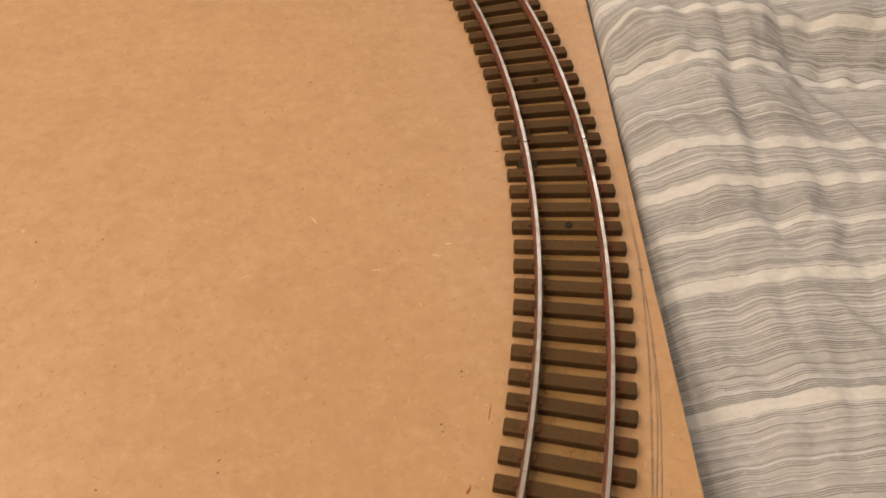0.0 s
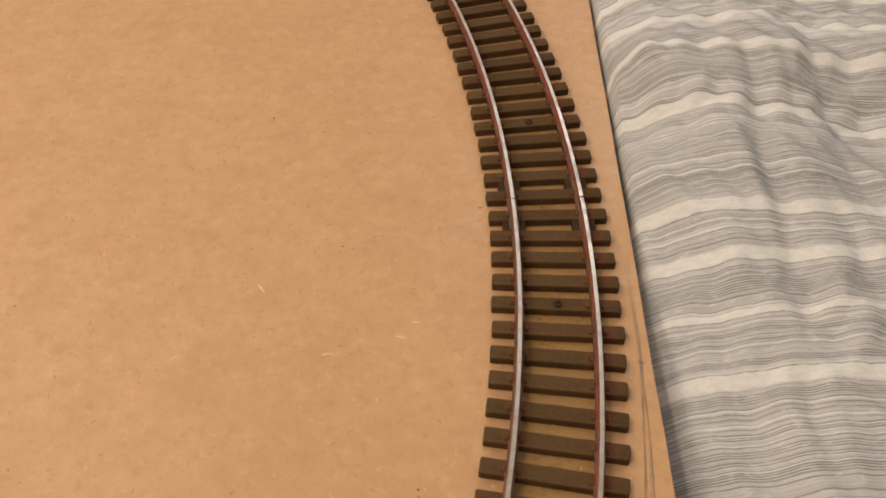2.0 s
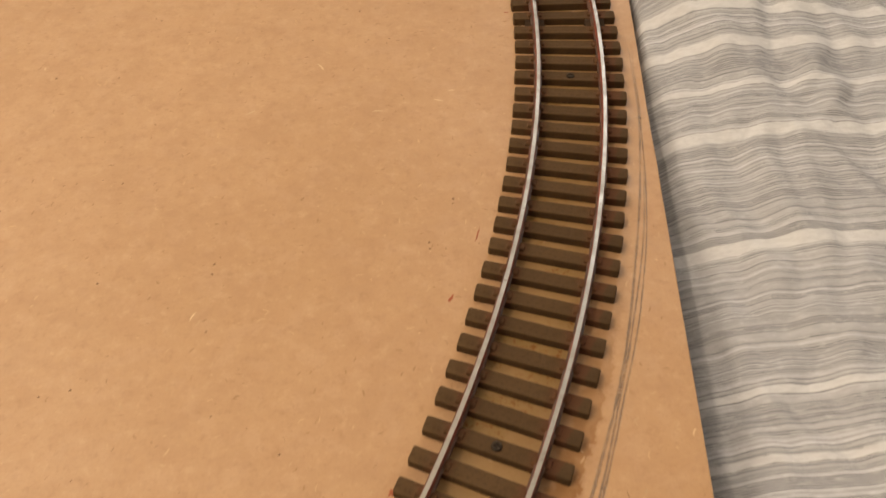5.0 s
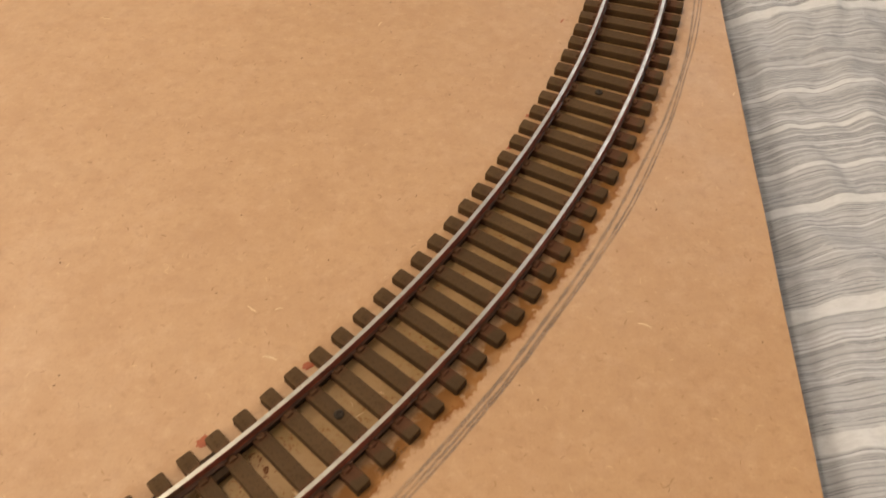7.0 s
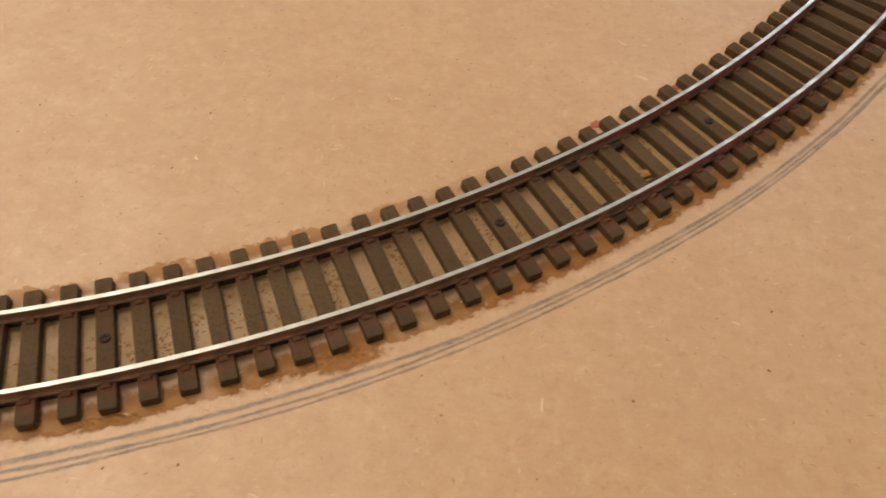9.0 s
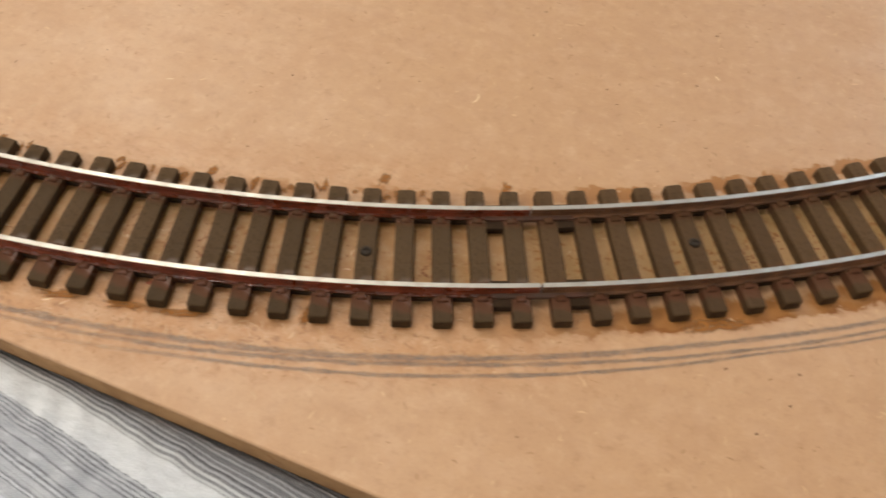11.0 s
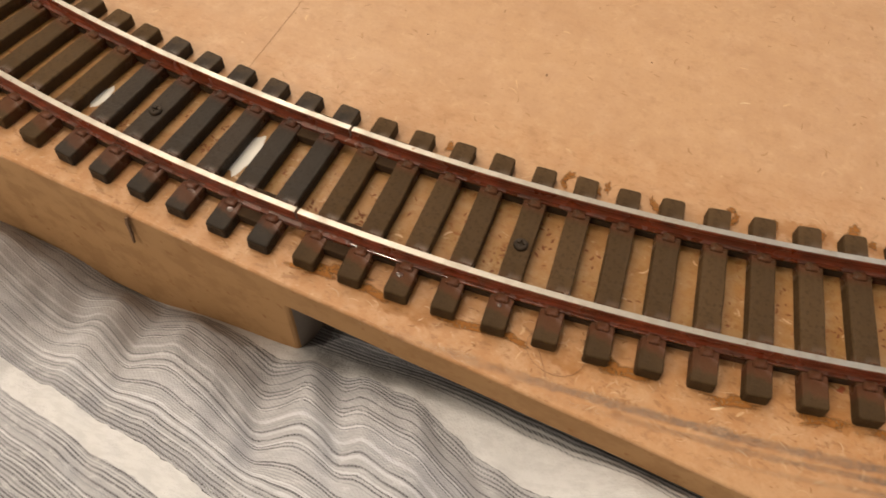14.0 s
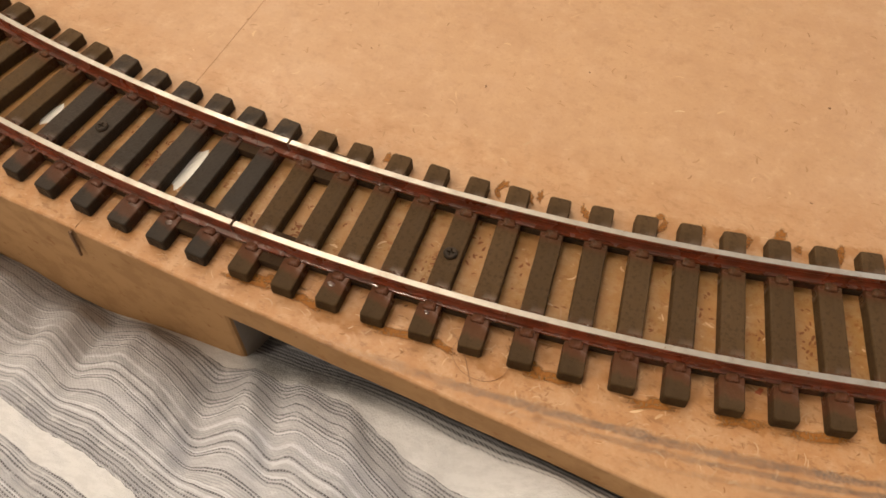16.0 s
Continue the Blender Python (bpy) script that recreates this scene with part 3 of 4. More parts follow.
def cover_east(x, y):
    """The height of the cover beside the board, where it lies over the raised mattress."""
    gap = x - edge_x(y)
    d = ease(gap, -0.008, 0.046, 0.012)
    v = ease(y, -0.20, 0.035, 0.03)
    z = -0.0017 + 0.559 * d - 7.27 * d * d + 0.2675 * v + 0.96 * v * v - 0.587 * v * d
    # the fold: a crest, a narrow trough behind it, and the ground level past that
    crest = 0.4200 + 0.006 * sstep(-0.03, -0.06, y)
    trough = np.interp(y, [-0.085, -0.050, -0.034, -0.018, -0.004, 0.022, 0.045], [0.0, 0.0016, 0.0034, 0.0042, 0.0040, 0.0034, 0.002])
    past = np.interp(y, [-0.12, -0.083, -0.050, -0.034, -0.018, -0.004, 0.010, 0.022, 0.045], [0.0008, 0.0015, 0.0016, 0.0008, -0.0012, -0.0040, -0.0055, -0.0066, -0.0055])
    z = z - trough * np.exp(-(((x - crest - 0.0095) / 0.0058) ** 2)) * sstep(crest - 0.003, crest + 0.006, x)
    z = z + past * sstep(crest + 0.010, crest + 0.034, x)
    # a crease slanting away from the board
    u = (x - 0.392) * 0.80 + (y + 0.172) * 0.60
    z = z + 0.0016 * np.exp(-((u / 0.006) ** 2)) * sstep(0.03, 0.0, np.abs(y + 0.188))
    wr = (0.0008 * np.sin(x * 190 + 2.2 * np.sin(y * 37)) * np.sin(y * 43 + 1.1 * np.sin(x * 51))
          + 0.0005 * np.sin(x * 330 + y * 90 + 1.7 * np.sin(y * 71))
          + 0.0006 * np.abs(np.sin(x * 270 - y * 60 + 2.0 * np.sin(y * 83)))
          + 0.0004 * np.abs(np.sin(y * 210 + x * 150 + 2.3 * np.sin(x * 120 + y * 40)))
          + 0.0004 * np.sin(x * 520 + 2.6 * np.sin(y * 95)) * np.sin(y * 160 + 1.9 * np.sin(x * 140)))
    z = z + 1.25 * (wr - 0.0006) * sstep(0.0, 0.008, gap)
    # further along it billows up beside the board: a steep rise, a flat back and a fall behind
    along = [0.027, 0.045, 0.064, 0.079]

    def run(*mm):
        return np.interp(y, along, [v / 1000 for v in mm])

    q = x + 0.10 * np.maximum(y - 0.05, 0)
    billow = (run(0.0, 5.5, 2.0, 1.0) + run(12.2, 11.4, 9.2, 9.0) * sstep(0.3925, run(421, 405, 412, 415), x) - run(3.4, 0.0, -0.6, -1.0) * sstep(0.421, 0.431, q)
              + run(0.0, 1.3, 2.8, 2.4) * np.exp(-(((q - 0.4385) / 0.007) ** 2)) - run(7.6, 5.6, 2.6, 1.0) * sstep(0.440, 0.459, q) + run(0.2, 3.6, 0.2, 0.0) * sstep(0.458, 0.474, x))
    pucker = (0.0011 * np.abs(np.sin(x * 300 + y * 170 + 1.8 * np.sin(y * 90))) + 0.0008 * np.sin(x * 410 - y * 190 + 2.0 * np.sin(y * 130)) * np.sin(y * 190 + 1.2 * np.sin(x * 160)))
    north = sstep(0.003, 0.025, y)
    z = z * (1 - north) + (billow + (pucker - 0.0003) * sstep(0.0, 0.008, gap)) * north
    # tucked down beside and under the board
    low = np.minimum(z, -0.0105)
    reach = np.interp(y, [-0.05, -0.02, 0.0, 0.03], [0.0026, 0.0030, 0.0030, 0.0022])
    return low + (z - low) * sstep(-0.0004, reach, gap)


def cover_front(x, y):
    """The height of the cover in front of the board, rising away from it, and how far its puffs push it sideways and up."""
    gap = edge_y(x) - y
    d = np.where(gap < 0.0, ease(gap, -0.001, 0.026, 0.004), ease(gap, -0.001, 0.026, 0.010))
    v = ease(x, -0.026, 0.070, 0.012)
    z = -0.0219 + 0.944 * d - 14.5 * d * d + 0.245 * v - 1.47 * v * v - 0.454 * v * d + 0.006 * sstep(-0.034, -0.050, x)
    z = z + 0.0050 * sstep(0.0, 0.036, x) * np.exp(-((np.maximum(gap, 0) / 0.0055) ** 2))
    side = puff(x + 0.5 * (y + 0.402)) * sstep(-0.002, 0.006, gap) * (1 - 0.75 * sstep(0.014, 0.025, gap))
    fine = (0.00035 * np.sin(x * 620 + 260 * y + 2.1 * np.sin(y * 210)) * np.sin(y * 330 + 1.7 * np.sin(x * 170))
            + 0.00030 * np.sin(2 * np.pi * (x + 0.4 * y) / 0.0062 + 2.2 * np.sin(y * 160)) * np.sin(y * 260 + 1.4)
            + 0.00030 * np.abs(np.sin(x * 410 + y * 320 + 2.0 * np.sin(x * 95))))
    return z + fine * sstep(0.0, 0.006, gap), side


def make_cover():
    xs = np.concatenate([np.arange(-0.80, -0.07, 0.02), np.arange(-0.07, 0.10, 0.0010), np.arange(0.10, 0.37, 0.006), np.arange(0.37, 0.50, 0.0013), np.arange(0.50, 1.22, 0.02)])
    ys = np.concatenate([np.arange(-1.08, -0.45, 0.02), np.arange(-0.45, -0.365, 0.0010), np.arange(-0.365, -0.28, 0.003), np.arange(-0.28, 0.13, 0.0013), np.arange(0.13, 0.86, 0.02)])
    gx, gy = np.meshgrid(xs, ys)
    east = sstep(0.14, 0.30, gx)
    front, side = cover_front(gx, gy)
    side = side * (1 - east)
    gz = cover_east(gx, gy) * east + front * (1 - east) + 1.15 * side
    nx, ny = len(xs), len(ys)
    co = np.stack([gx, gy + side, gz], -1).reshape(-1, 3)
    i = np.arange(nx * ny).reshape(ny, nx)
    quads = np.stack([i[:-1, :-1], i[:-1, 1:], i[1:, 1:], i[1:, :-1]], -1).reshape(-1, 4)
    me = bpy.data.meshes.new("bed_cover")
    me.from_pydata(co.tolist(), [], quads.tolist())
    rest = me.uv_layers.new(name="rest")
    skew = 0.08 * (np.clip(gx, 0.38, 0.50) - 0.42) * sstep(-0.005, 0.025, gy) * east
    flat = np.stack([gx, gy + skew], -1).reshape(-1, 2)[quads.reshape(-1)]
    rest.data.foreach_set("uv", flat.reshape(-1).astype(np.float32))
    me.materials.append(M_CLOTH)
    me.polygons.foreach_set("use_smooth", [True] * len(me.polygons))
    ob = tagged(new("bed_cover", me), "rumpled grey and white striped cotton bed cover", "bedding")
    thick = ob.modifiers.new("thickness", "SOLIDIFY")
    thick.thickness = 0.0012
    thick.offset = -1
    return ob


make_cover()

# ---- boards ----
BOARD_T = 0.0063
SEAM_X = -0.0240


def board_mesh(name, outline):
    """A sheet with worn, softly broken edges: top z = 0."""
    bm = bmesh.new()
    top = [bm.verts.new((x, y, 0)) for x, y in outline]
    f = bm.faces.new(top)
    ext = bmesh.ops.extrude_face_region(bm, geom=[f])
    for v in [g for g in ext["geom"] if isinstance(g, bmesh.types.BMVert)]:
        v.co.z = -BOARD_T
    bmesh.ops.recalc_face_normals(bm, faces=bm.faces[:])
    bmesh.ops.bevel(bm, geom=[e for e in bm.edges if abs(e.verts[0].co.z - e.verts[1].co.z) < 1e-6 and e.verts[0].co.z > -1e-4
                                      and not all(abs(v.co.x - SEAM_X) < 0.001 for v in e.verts)],
                    offset=0.0004, segments=2, affect="EDGES", profile=0.5)
    me = bpy.data.meshes.new(name)
    bm.to_mesh(me)
    bm.free()
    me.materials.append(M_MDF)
    me.materials.append(M_EDGE)
    for poly in me.polygons:
        poly.material_index = 0 if poly.normal.z > 0.3 else 1
    return me


def wavy(p, q, n, amp, seed):
    """Points from p to q (q left out) with a slight unevenness across the line."""
    out = []
    dx, dy = q[0] - p[0], q[1] - p[1]
    ln = math.hypot(dx, dy)
    for i in range(n):
        t = i / n
        w = amp * noise.noise((t * ln * 60, seed, 0)) if i else 0
        out.append((p[0] + dx * t - dy / ln * w, p[1] + dy * t + dx / ln * w))
    return out


CX = (0.3917 + 0.0555 * -0.3892) / (1 + 0.0555 * 0.041)
corner = (CX, edge_y(CX))
s_a = (SEAM_X + 0.00004, edge_y(SEAM_X))
right_outline = wavy(s_a, corner, 60, 0.00022, 3.1) + wavy(corner, (edge_x(0.62), 0.62), 90, 0.00020, 7.7) + [(edge_x(0.62), 0.62), (SEAM_X + 0.00005, 0.62)]
tagged(new("track_board", board_mesh("track_board", right_outline)), "tan fibreboard baseboard sheet with a sawn edge, carrying the track", "baseboard", "baseboards")
s_b = (SEAM_X - 0.00004, edge_y(SEAM_X) + 0.0002)
left_outline = wavy((-0.62, edge_y(-0.62)), s_b, 60, 0.00022, 5.3) + [s_b, (SEAM_X - 0.00005, 0.62), (-0.62, 0.62)]
tagged(new("track_board", board_mesh("track_board", left_outline)), "tan fibreboard baseboard sheet butted against its neighbour", "baseboard", "baseboards")


def batten_mesh():
    x0, x1 = -0.42, 0.0022
    lo, hi = -0.0312, -BOARD_T
    verts = []
    n = 40
    for i in range(n + 1):
        x = x0 + (x1 - x0) * i / n
        y = edge_y(x) + 0.0004 + 0.00025 * noise.noise((x * 40, 2.0, 0))
        verts += [(x, y, lo), (x, y, hi), (x, y + 0.019, hi), (x, y + 0.019, lo)]
    faces = []
    for i in range(n):
        for j in range(4):
            faces.append((i * 4 + j, (i + 1) * 4 + j, (i + 1) * 4 + (j + 1) % 4, i * 4 + (j + 1) % 4))
    faces += [(0, 1, 2, 3), tuple(n * 4 + j for j in range(4))[::-1]]
    me = mesh_from("batten", verts, faces, [M_EDGE, M_BATTEN_END])
    bm = bmesh.new()
    bm.from_mesh(me)
    bmesh.ops.recalc_face_normals(bm, faces=bm.faces[:])
    bmesh.ops.bevel(bm, geom=[e for e in bm.edges if all(abs(v.co.x - x1) < 1e-5 for v in e.verts)], offset=0.0007, segments=2, affect="EDGES", profile=0.5)
    for f in bm.faces:
        if f.normal.x > 0.9 and f.calc_center_median().x > x1 - 0.001:
            f.material_index = 1
    bm.to_mesh(me)
    bm.free()
    return me


batten = tagged(new("batten", batten_mesh()), "fibreboard batten joining two boards along the front edge", "batten")


def slit_shade_mesh():
    """A ragged dark strip, wide at the top, laid on the batten's face for the shade in a slit."""
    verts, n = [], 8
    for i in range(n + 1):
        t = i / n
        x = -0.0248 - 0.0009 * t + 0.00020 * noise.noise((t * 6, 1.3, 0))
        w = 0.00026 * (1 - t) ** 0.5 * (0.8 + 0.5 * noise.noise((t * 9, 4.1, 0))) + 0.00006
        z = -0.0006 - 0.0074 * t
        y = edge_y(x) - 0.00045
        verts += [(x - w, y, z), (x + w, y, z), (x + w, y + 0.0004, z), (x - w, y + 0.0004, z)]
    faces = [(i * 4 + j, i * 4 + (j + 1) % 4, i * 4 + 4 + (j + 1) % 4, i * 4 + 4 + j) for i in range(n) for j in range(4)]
    return mesh_from("slit_shade", verts, faces + [(3, 2, 1, 0), tuple(n * 4 + j for j in range(4))], [M_SLIT_SHADE])


# dark colour stands for the shade inside the slit
M_SLIT_SHADE = make_plain("slit_shade_dark", (0.17, 0.095, 0.052), 0.9)
child("slit_shade", slit_shade_mesh(), batten, None, "dark ragged strip for the shade in the slit at the board joint")


# ---- track ----
PITCH = radians(22.5 / 21)
SL_HALF, SL_W, SL_H = 0.0148, 0.0036, 0.0022
RAIL_OFF = 0.00865
RAIL_TOP = 0.0047


def sleeper_data(name, mat, seed):
    """A moulded sleeper with slightly worn, uneven edges and four rail chairs."""
    verts, faces = [], []
    steps = 9

    def ring(x, w, z, q, varied):
        i = len(verts)
        long_side = [-x + q + (2 * x - 2 * q) * j / (steps - 1) for j in range(steps)]
        loop = [(v, -w) for v in long_side] + [(x - q * 0.3, -w + q * 0.3), (x, -w + q), (x, w - q), (x - q * 0.3, w - q * 0.3)]
        loop += [(v, w) for v in long_side[::-1]] + [(-x + q * 0.3, w - q * 0.3), (-x, w - q), (-x, -w + q), (-x + q * 0.3, -w + q * 0.3)]
        for px, py in loop:
            lump = noise.noise((px * 420, py * 300, seed)) + 0.6 * noise.noise((px * 1300, py * 800, seed + 4))
            end = noise.noise((px * 90, py * 900, seed + 9))
            verts.append((px * (1 + 0.010 * end * varied), py * (1 + 0.07 * lump * varied), z + 0.00006 * lump * varied * (z > 0)))
        return i, len(loop)

    a, n = ring(SL_HALF, SL_W / 2, 0.0, 0.00042, 0.6)
    b, n = ring(SL_HALF - 0.00004, SL_W / 2 - 0.00005, SL_H - 0.00026, 0.00044, 0.8)
    c, n = ring(SL_HALF - 0.00013, SL_W / 2 - 0.00013, SL_H - 0.00007, 0.00046, 1.0)
    d, n = ring(SL_HALF - 0.00028, SL_W / 2 - 0.00027, SL_H, 0.00040, 1.0)
    for p, q in ((a, b), (b, c), (c, d)):
        for j in range(n):
            faces.append((p + j, p + (j + 1) % n, q + (j + 1) % n, q + j))
    faces.append(tuple(d + j for j in range(n)))
    # the four chairs that grip the rails
    for side in (-1, 1):
        for s in (-1, 1):
            x = side * RAIL_OFF + s * 0.00135
            i = len(verts)
            lo, hi = SL_H - 0.0002, SL_H + 0.00056
            outline = [(-0.0007, -0.0007), (-0.0005, -0.0010), (0.0005, -0.0010), (0.0007, -0.0007), (0.0007, 0.0007), (0.0005, 0.0010), (-0.0005, 0.0010), (-0.0007, 0.0007)]
            for dz, k in ((lo, 1.08), (hi - 0.00018, 0.90), (hi, 0.58)):
                verts.extend([(x + px * k, py * k, dz) for px, py in outline])
            for level in (0, 8):
                for j in range(8):
                    faces.append((i + level + j, i + level + (j + 1) % 8, i + level + 8 + (j + 1) % 8, i + level + 8 + j))
            faces.append(tuple(i + 16 + j for j in range(8)))
    return mesh_from(name, verts, faces, [mat])


ME_SLEEPER = [sleeper_data("sleeper", M_SLEEPER, 3.3 + 7 * j) for j in range(5)]
ME_SLEEPER_WET = [sleeper_data("sleeper_damp", M_SLEEPER_WET, 5.1 + 7 * j) for j in range(3)]
ME_SLEEPER_RED = [sleeper_data("sleeper_wet_paint", M_SLEEPER_RED, 2.7 + 7 * j) for j in range(5)]
ME_END_WEB = box_mesh("end_web", (-0.0028, -PITCH * TRACK_R / 2, 0.0002), (0.0028, PITCH * TRACK_R / 2, SL_H - 0.00025), M_WEB, 0.00015)


def screw_data():
    """A pan head with a cross slot sunk in its top."""
    bm = bmesh.new()
    n = 24
    rings = []
    for r, z in ((0.00108, 0.0), (0.00108, 0.00022), (0.00096, 0.00040), (0.00080, 0.00048)):
        rings.append([bm.verts.new((r * math.cos(2 * math.pi * i / n), r * math.sin(2 * math.pi * i / n), z)) for i in range(n)])
    for p, q in zip(rings, rings[1:]):
        for i in range(n):
            bm.faces.new((p[i], p[(i + 1) % n], q[(i + 1) % n], q[i]))
    w, ln = 0.00015, 0.00062
    plus = [(w, w), (w, ln), (-w, ln), (-w, w), (-ln, w), (-ln, -w), (-w, -w), (-w, -ln), (w, -ln), (w, -w), (ln, -w), (ln, w)]
    edge = [bm.verts.new((x, y, 0.00048)) for x, y in plus]
    deep = [bm.verts.new((x * 0.8, y * 0.8, 0.00012)) for x, y in plus]
    # the flat ring between the slot and the rim, one fan for each corner of the slot
    near = [min(range(n), key=lambda i: (rings[3][i].co - v.co).length) for v in edge]
    for j in range(12):
        k = (j + 1) % 12
        bm.faces.new((edge[k], edge[j], deep[j], deep[k]))
        i = near[j]
        while i != near[k]:
            bm.faces.new((edge[j], rings[3][i], rings[3][(i + 1) % n]))
            i = (i + 1) % n
        bm.faces.new((edge[j], rings[3][near[k]], edge[k]))
    bm.faces.new(deep)
    bmesh.ops.recalc_face_normals(bm, faces=bm.faces[:])
    me = bpy.data.meshes.new("screw")
    bm.to_mesh(me)
    bm.free()
    me.materials.append(M_SCREW)
    return me


ME_SCREW = screw_data()

T_, B_ = RAIL_TOP, SL_H
RAIL_PROFILE = [(-0.00104, B_), (0.00104, B_), (0.00104, B_ + 0.00036), (0.00056, B_ + 0.00044), (0.00042, B_ + 0.00080), (0.00042, T_ - 0.00095), (0.00055, T_ - 0.00066),
                (0.00055, T_ - 0.00016), (0.00045, T_), (-0.00045, T_), (-0.00055, T_ - 0.00016), (-0.00055, T_ - 0.00066), (-0.00042, T_ - 0.00095),
                (-0.00042, B_ + 0.00080), (-0.00056, B_ + 0.00044), (-0.00104, B_ + 0.00036)]
RAIL_SLOTS = [2, 2, 2, 1, 1, 1, 1, 1, 0, 1, 1, 1, 1, 1, 2, 2]
WEB_PROFILE = [(-0.00080, 0.0003), (0.00080, 0.0003), (0.00080, 0.0014), (-0.00080, 0.0014)]
JOINER_PROFILE = [(-0.00120, B_ - 0.0005), (0.00120, B_ - 0.0005), (0.00120, B_ + 0.00030), (0.00066, B_ + 0.00060), (-0.00066, B_ + 0.00060), (-0.00120, B_ + 0.00030)]


def bead_data():
    bm = bmesh.new()
    bmesh.ops.create_uvsphere(bm, u_segments=14, v_segments=8, radius=1.0)
    for v in bm.verts:
        lump = 1 + 0.35 * noise.noise((v.co.x * 1.6, v.co.y * 1.6, 3.3))
        v.co = Vector((v.co.x * 0.00040 * lump, v.co.y * 0.00058 * lump, v.co.z * 0.00013))
    for f in bm.faces:
        f.smooth = True
    me = bpy.data.meshes.new("paint_bead")
    bm.to_mesh(me)
    bm.free()
    me.materials.append(M_BEAD)
    return me


ME_BEAD = bead_data()


def track_section(first, count, shift, screws, wet, damp, joiner_at_end, label):
    """One curved section; its sleepers are numbered onwards from the first joint."""
    a0 = -(first - 1) * PITCH + shift
    a1 = a0 - count * PITCH
    mid = (a0 + a1) / 2
    base = Vector((TRACK_R * math.cos(mid), TRACK_R * math.sin(mid), 0))
    back = Matrix.Translation(-base)
    sec = thing("track_section", base, label, "model track", "curved track sections")
    rng = random.Random(first)
    gap = 0.00022 / TRACK_R
    rust = M_RUST_WET if wet else (M_RUST_DULL if first == 43 else M_RUST)
    for side in (-1, 1):
        r = TRACK_R + side * RAIL_OFF
        child("rail", arc_sweep("rail", RAIL_PROFILE, r, a0 - gap, a1 + gap, count * 3, [M_STEEL, rust, M_FOOT_WET if wet else (M_RUST_DULL if first == 43 else M_FOOT)], RAIL_SLOTS, base), sec,
              label="steel rail with rust-red painted sides")
        child("web", arc_sweep("web", WEB_PROFILE, r, a0 - PITCH * 0.3, a1 + PITCH * 0.3, count * 2, [M_WEB], None, base), sec)
        for a in (a0 - PITCH, a1 + PITCH):
            child("end_web", ME_END_WEB, sec, back @ at_angle(a, r))
        if joiner_at_end:
            child("rail_joiner", arc_sweep("rail_joiner", JOINER_PROFILE, r, a1 + PITCH * 1.25, a1 - PITCH * 1.25, 6, [M_FOOT_WET if wet else M_FOOT], None, base, 0.00006), sec,
                  label="rust-painted rail joiner")
    for n in range(count):
        a = a0 - (n + 0.5) * PITCH + rng.uniform(-1, 1) * 0.0003
        i = first + n
        m = back @ at_angle(a, TRACK_R + rng.uniform(-1, 1) * 0.00012) @ Matrix.Rotation(rng.uniform(-1, 1) * 0.008, 4, "Z")
        kinds = ME_SLEEPER_WET if i in damp else (ME_SLEEPER_RED if wet else ME_SLEEPER)
        sl = child("sleeper", kinds[(i * 7 + i // 5) % len(kinds)], sec, m)
        if i in screws:
            child("screw", ME_SCREW, sl, Matrix.Translation((rng.uniform(-1, 1) * 0.0006, 0, SL_H)), "dark cross-head screw")
        if wet and 77 <= i <= 92:
            for _ in range(rng.choice((0, 0, 1, 1))):
                child("paint_bead", ME_BEAD, sl, Matrix.Translation((RAIL_OFF + rng.uniform(0.0019, 0.0029), rng.uniform(-0.0010, 0.0010), SL_H))
                      @ Matrix.Rotation(rng.uniform(0, 3), 4, "Z") @ Matrix.Diagonal((rng.uniform(0.9, 1.8), rng.uniform(0.8, 1.5), 0.45, 1)), "wet drop of dark red paint")
    return sec


DB = radians(0.066)
HOLES = {-4, -16, 5, 21, 38, 47, 59, 68, 80, 89, 101}
track_section(-20, 21, 0.0, HOLES, False, set(), True, "curved model railway track with brown sleepers and rust-painted rails")
track_section(1, 42, 0.0, HOLES, False, set(), True, "long curved model railway track with brown sleepers and rust-painted rails")
track_section(43, 21, DB, HOLES, False, set(), True, "curved model railway track stained brown along its edges")
track_section(64, 21, DB, HOLES, True, set(), True, "curved model railway track with wet red-brown rail sides")
track_section(85, 21, DB, HOLES, True, set(range(85, 91)), False, "curved model railway track with dark damp sleepers and red rail sides")


# ---- marks on the board ----
def soft_border(me, value):
    """Stores for each corner how near the mark's border it lies."""
    layer = me.uv_layers.new(name="border")
    for corner_ in me.loops:
        layer.data[corner_.index].uv = value(corner_.vertex_index)
    return me


def ribbon(name, pts, widths, z, mat, fade):
    """A thin flat strip along points in the plan, dying away over some steps at its ends."""
    verts, faces = [], []
    n = len(pts)
    for i, (x, y) in enumerate(pts):
        x0, y0 = pts[max(i - 1, 0)]
        x1, y1 = pts[min(i + 1, n - 1)]
        dx, dy = x1 - x0, y1 - y0
        ln = math.hypot(dx, dy) or 1
        w = widths[i] / 2
        verts += [(x - dy / ln * w, y + dx / ln * w, z), (x + dy / ln * w, y - dx / ln * w, z)]
    for i in range(n - 1):
        faces.append((2 * i + 1, 2 * i + 3, 2 * i + 2, 2 * i))
    me = mesh_from(name, verts, faces, [mat])
    return soft_border(me, lambda v: (1.0 if v % 2 else -1.0, min(1.0, (v // 2) / fade, (n - 1 - v // 2) / fade)))


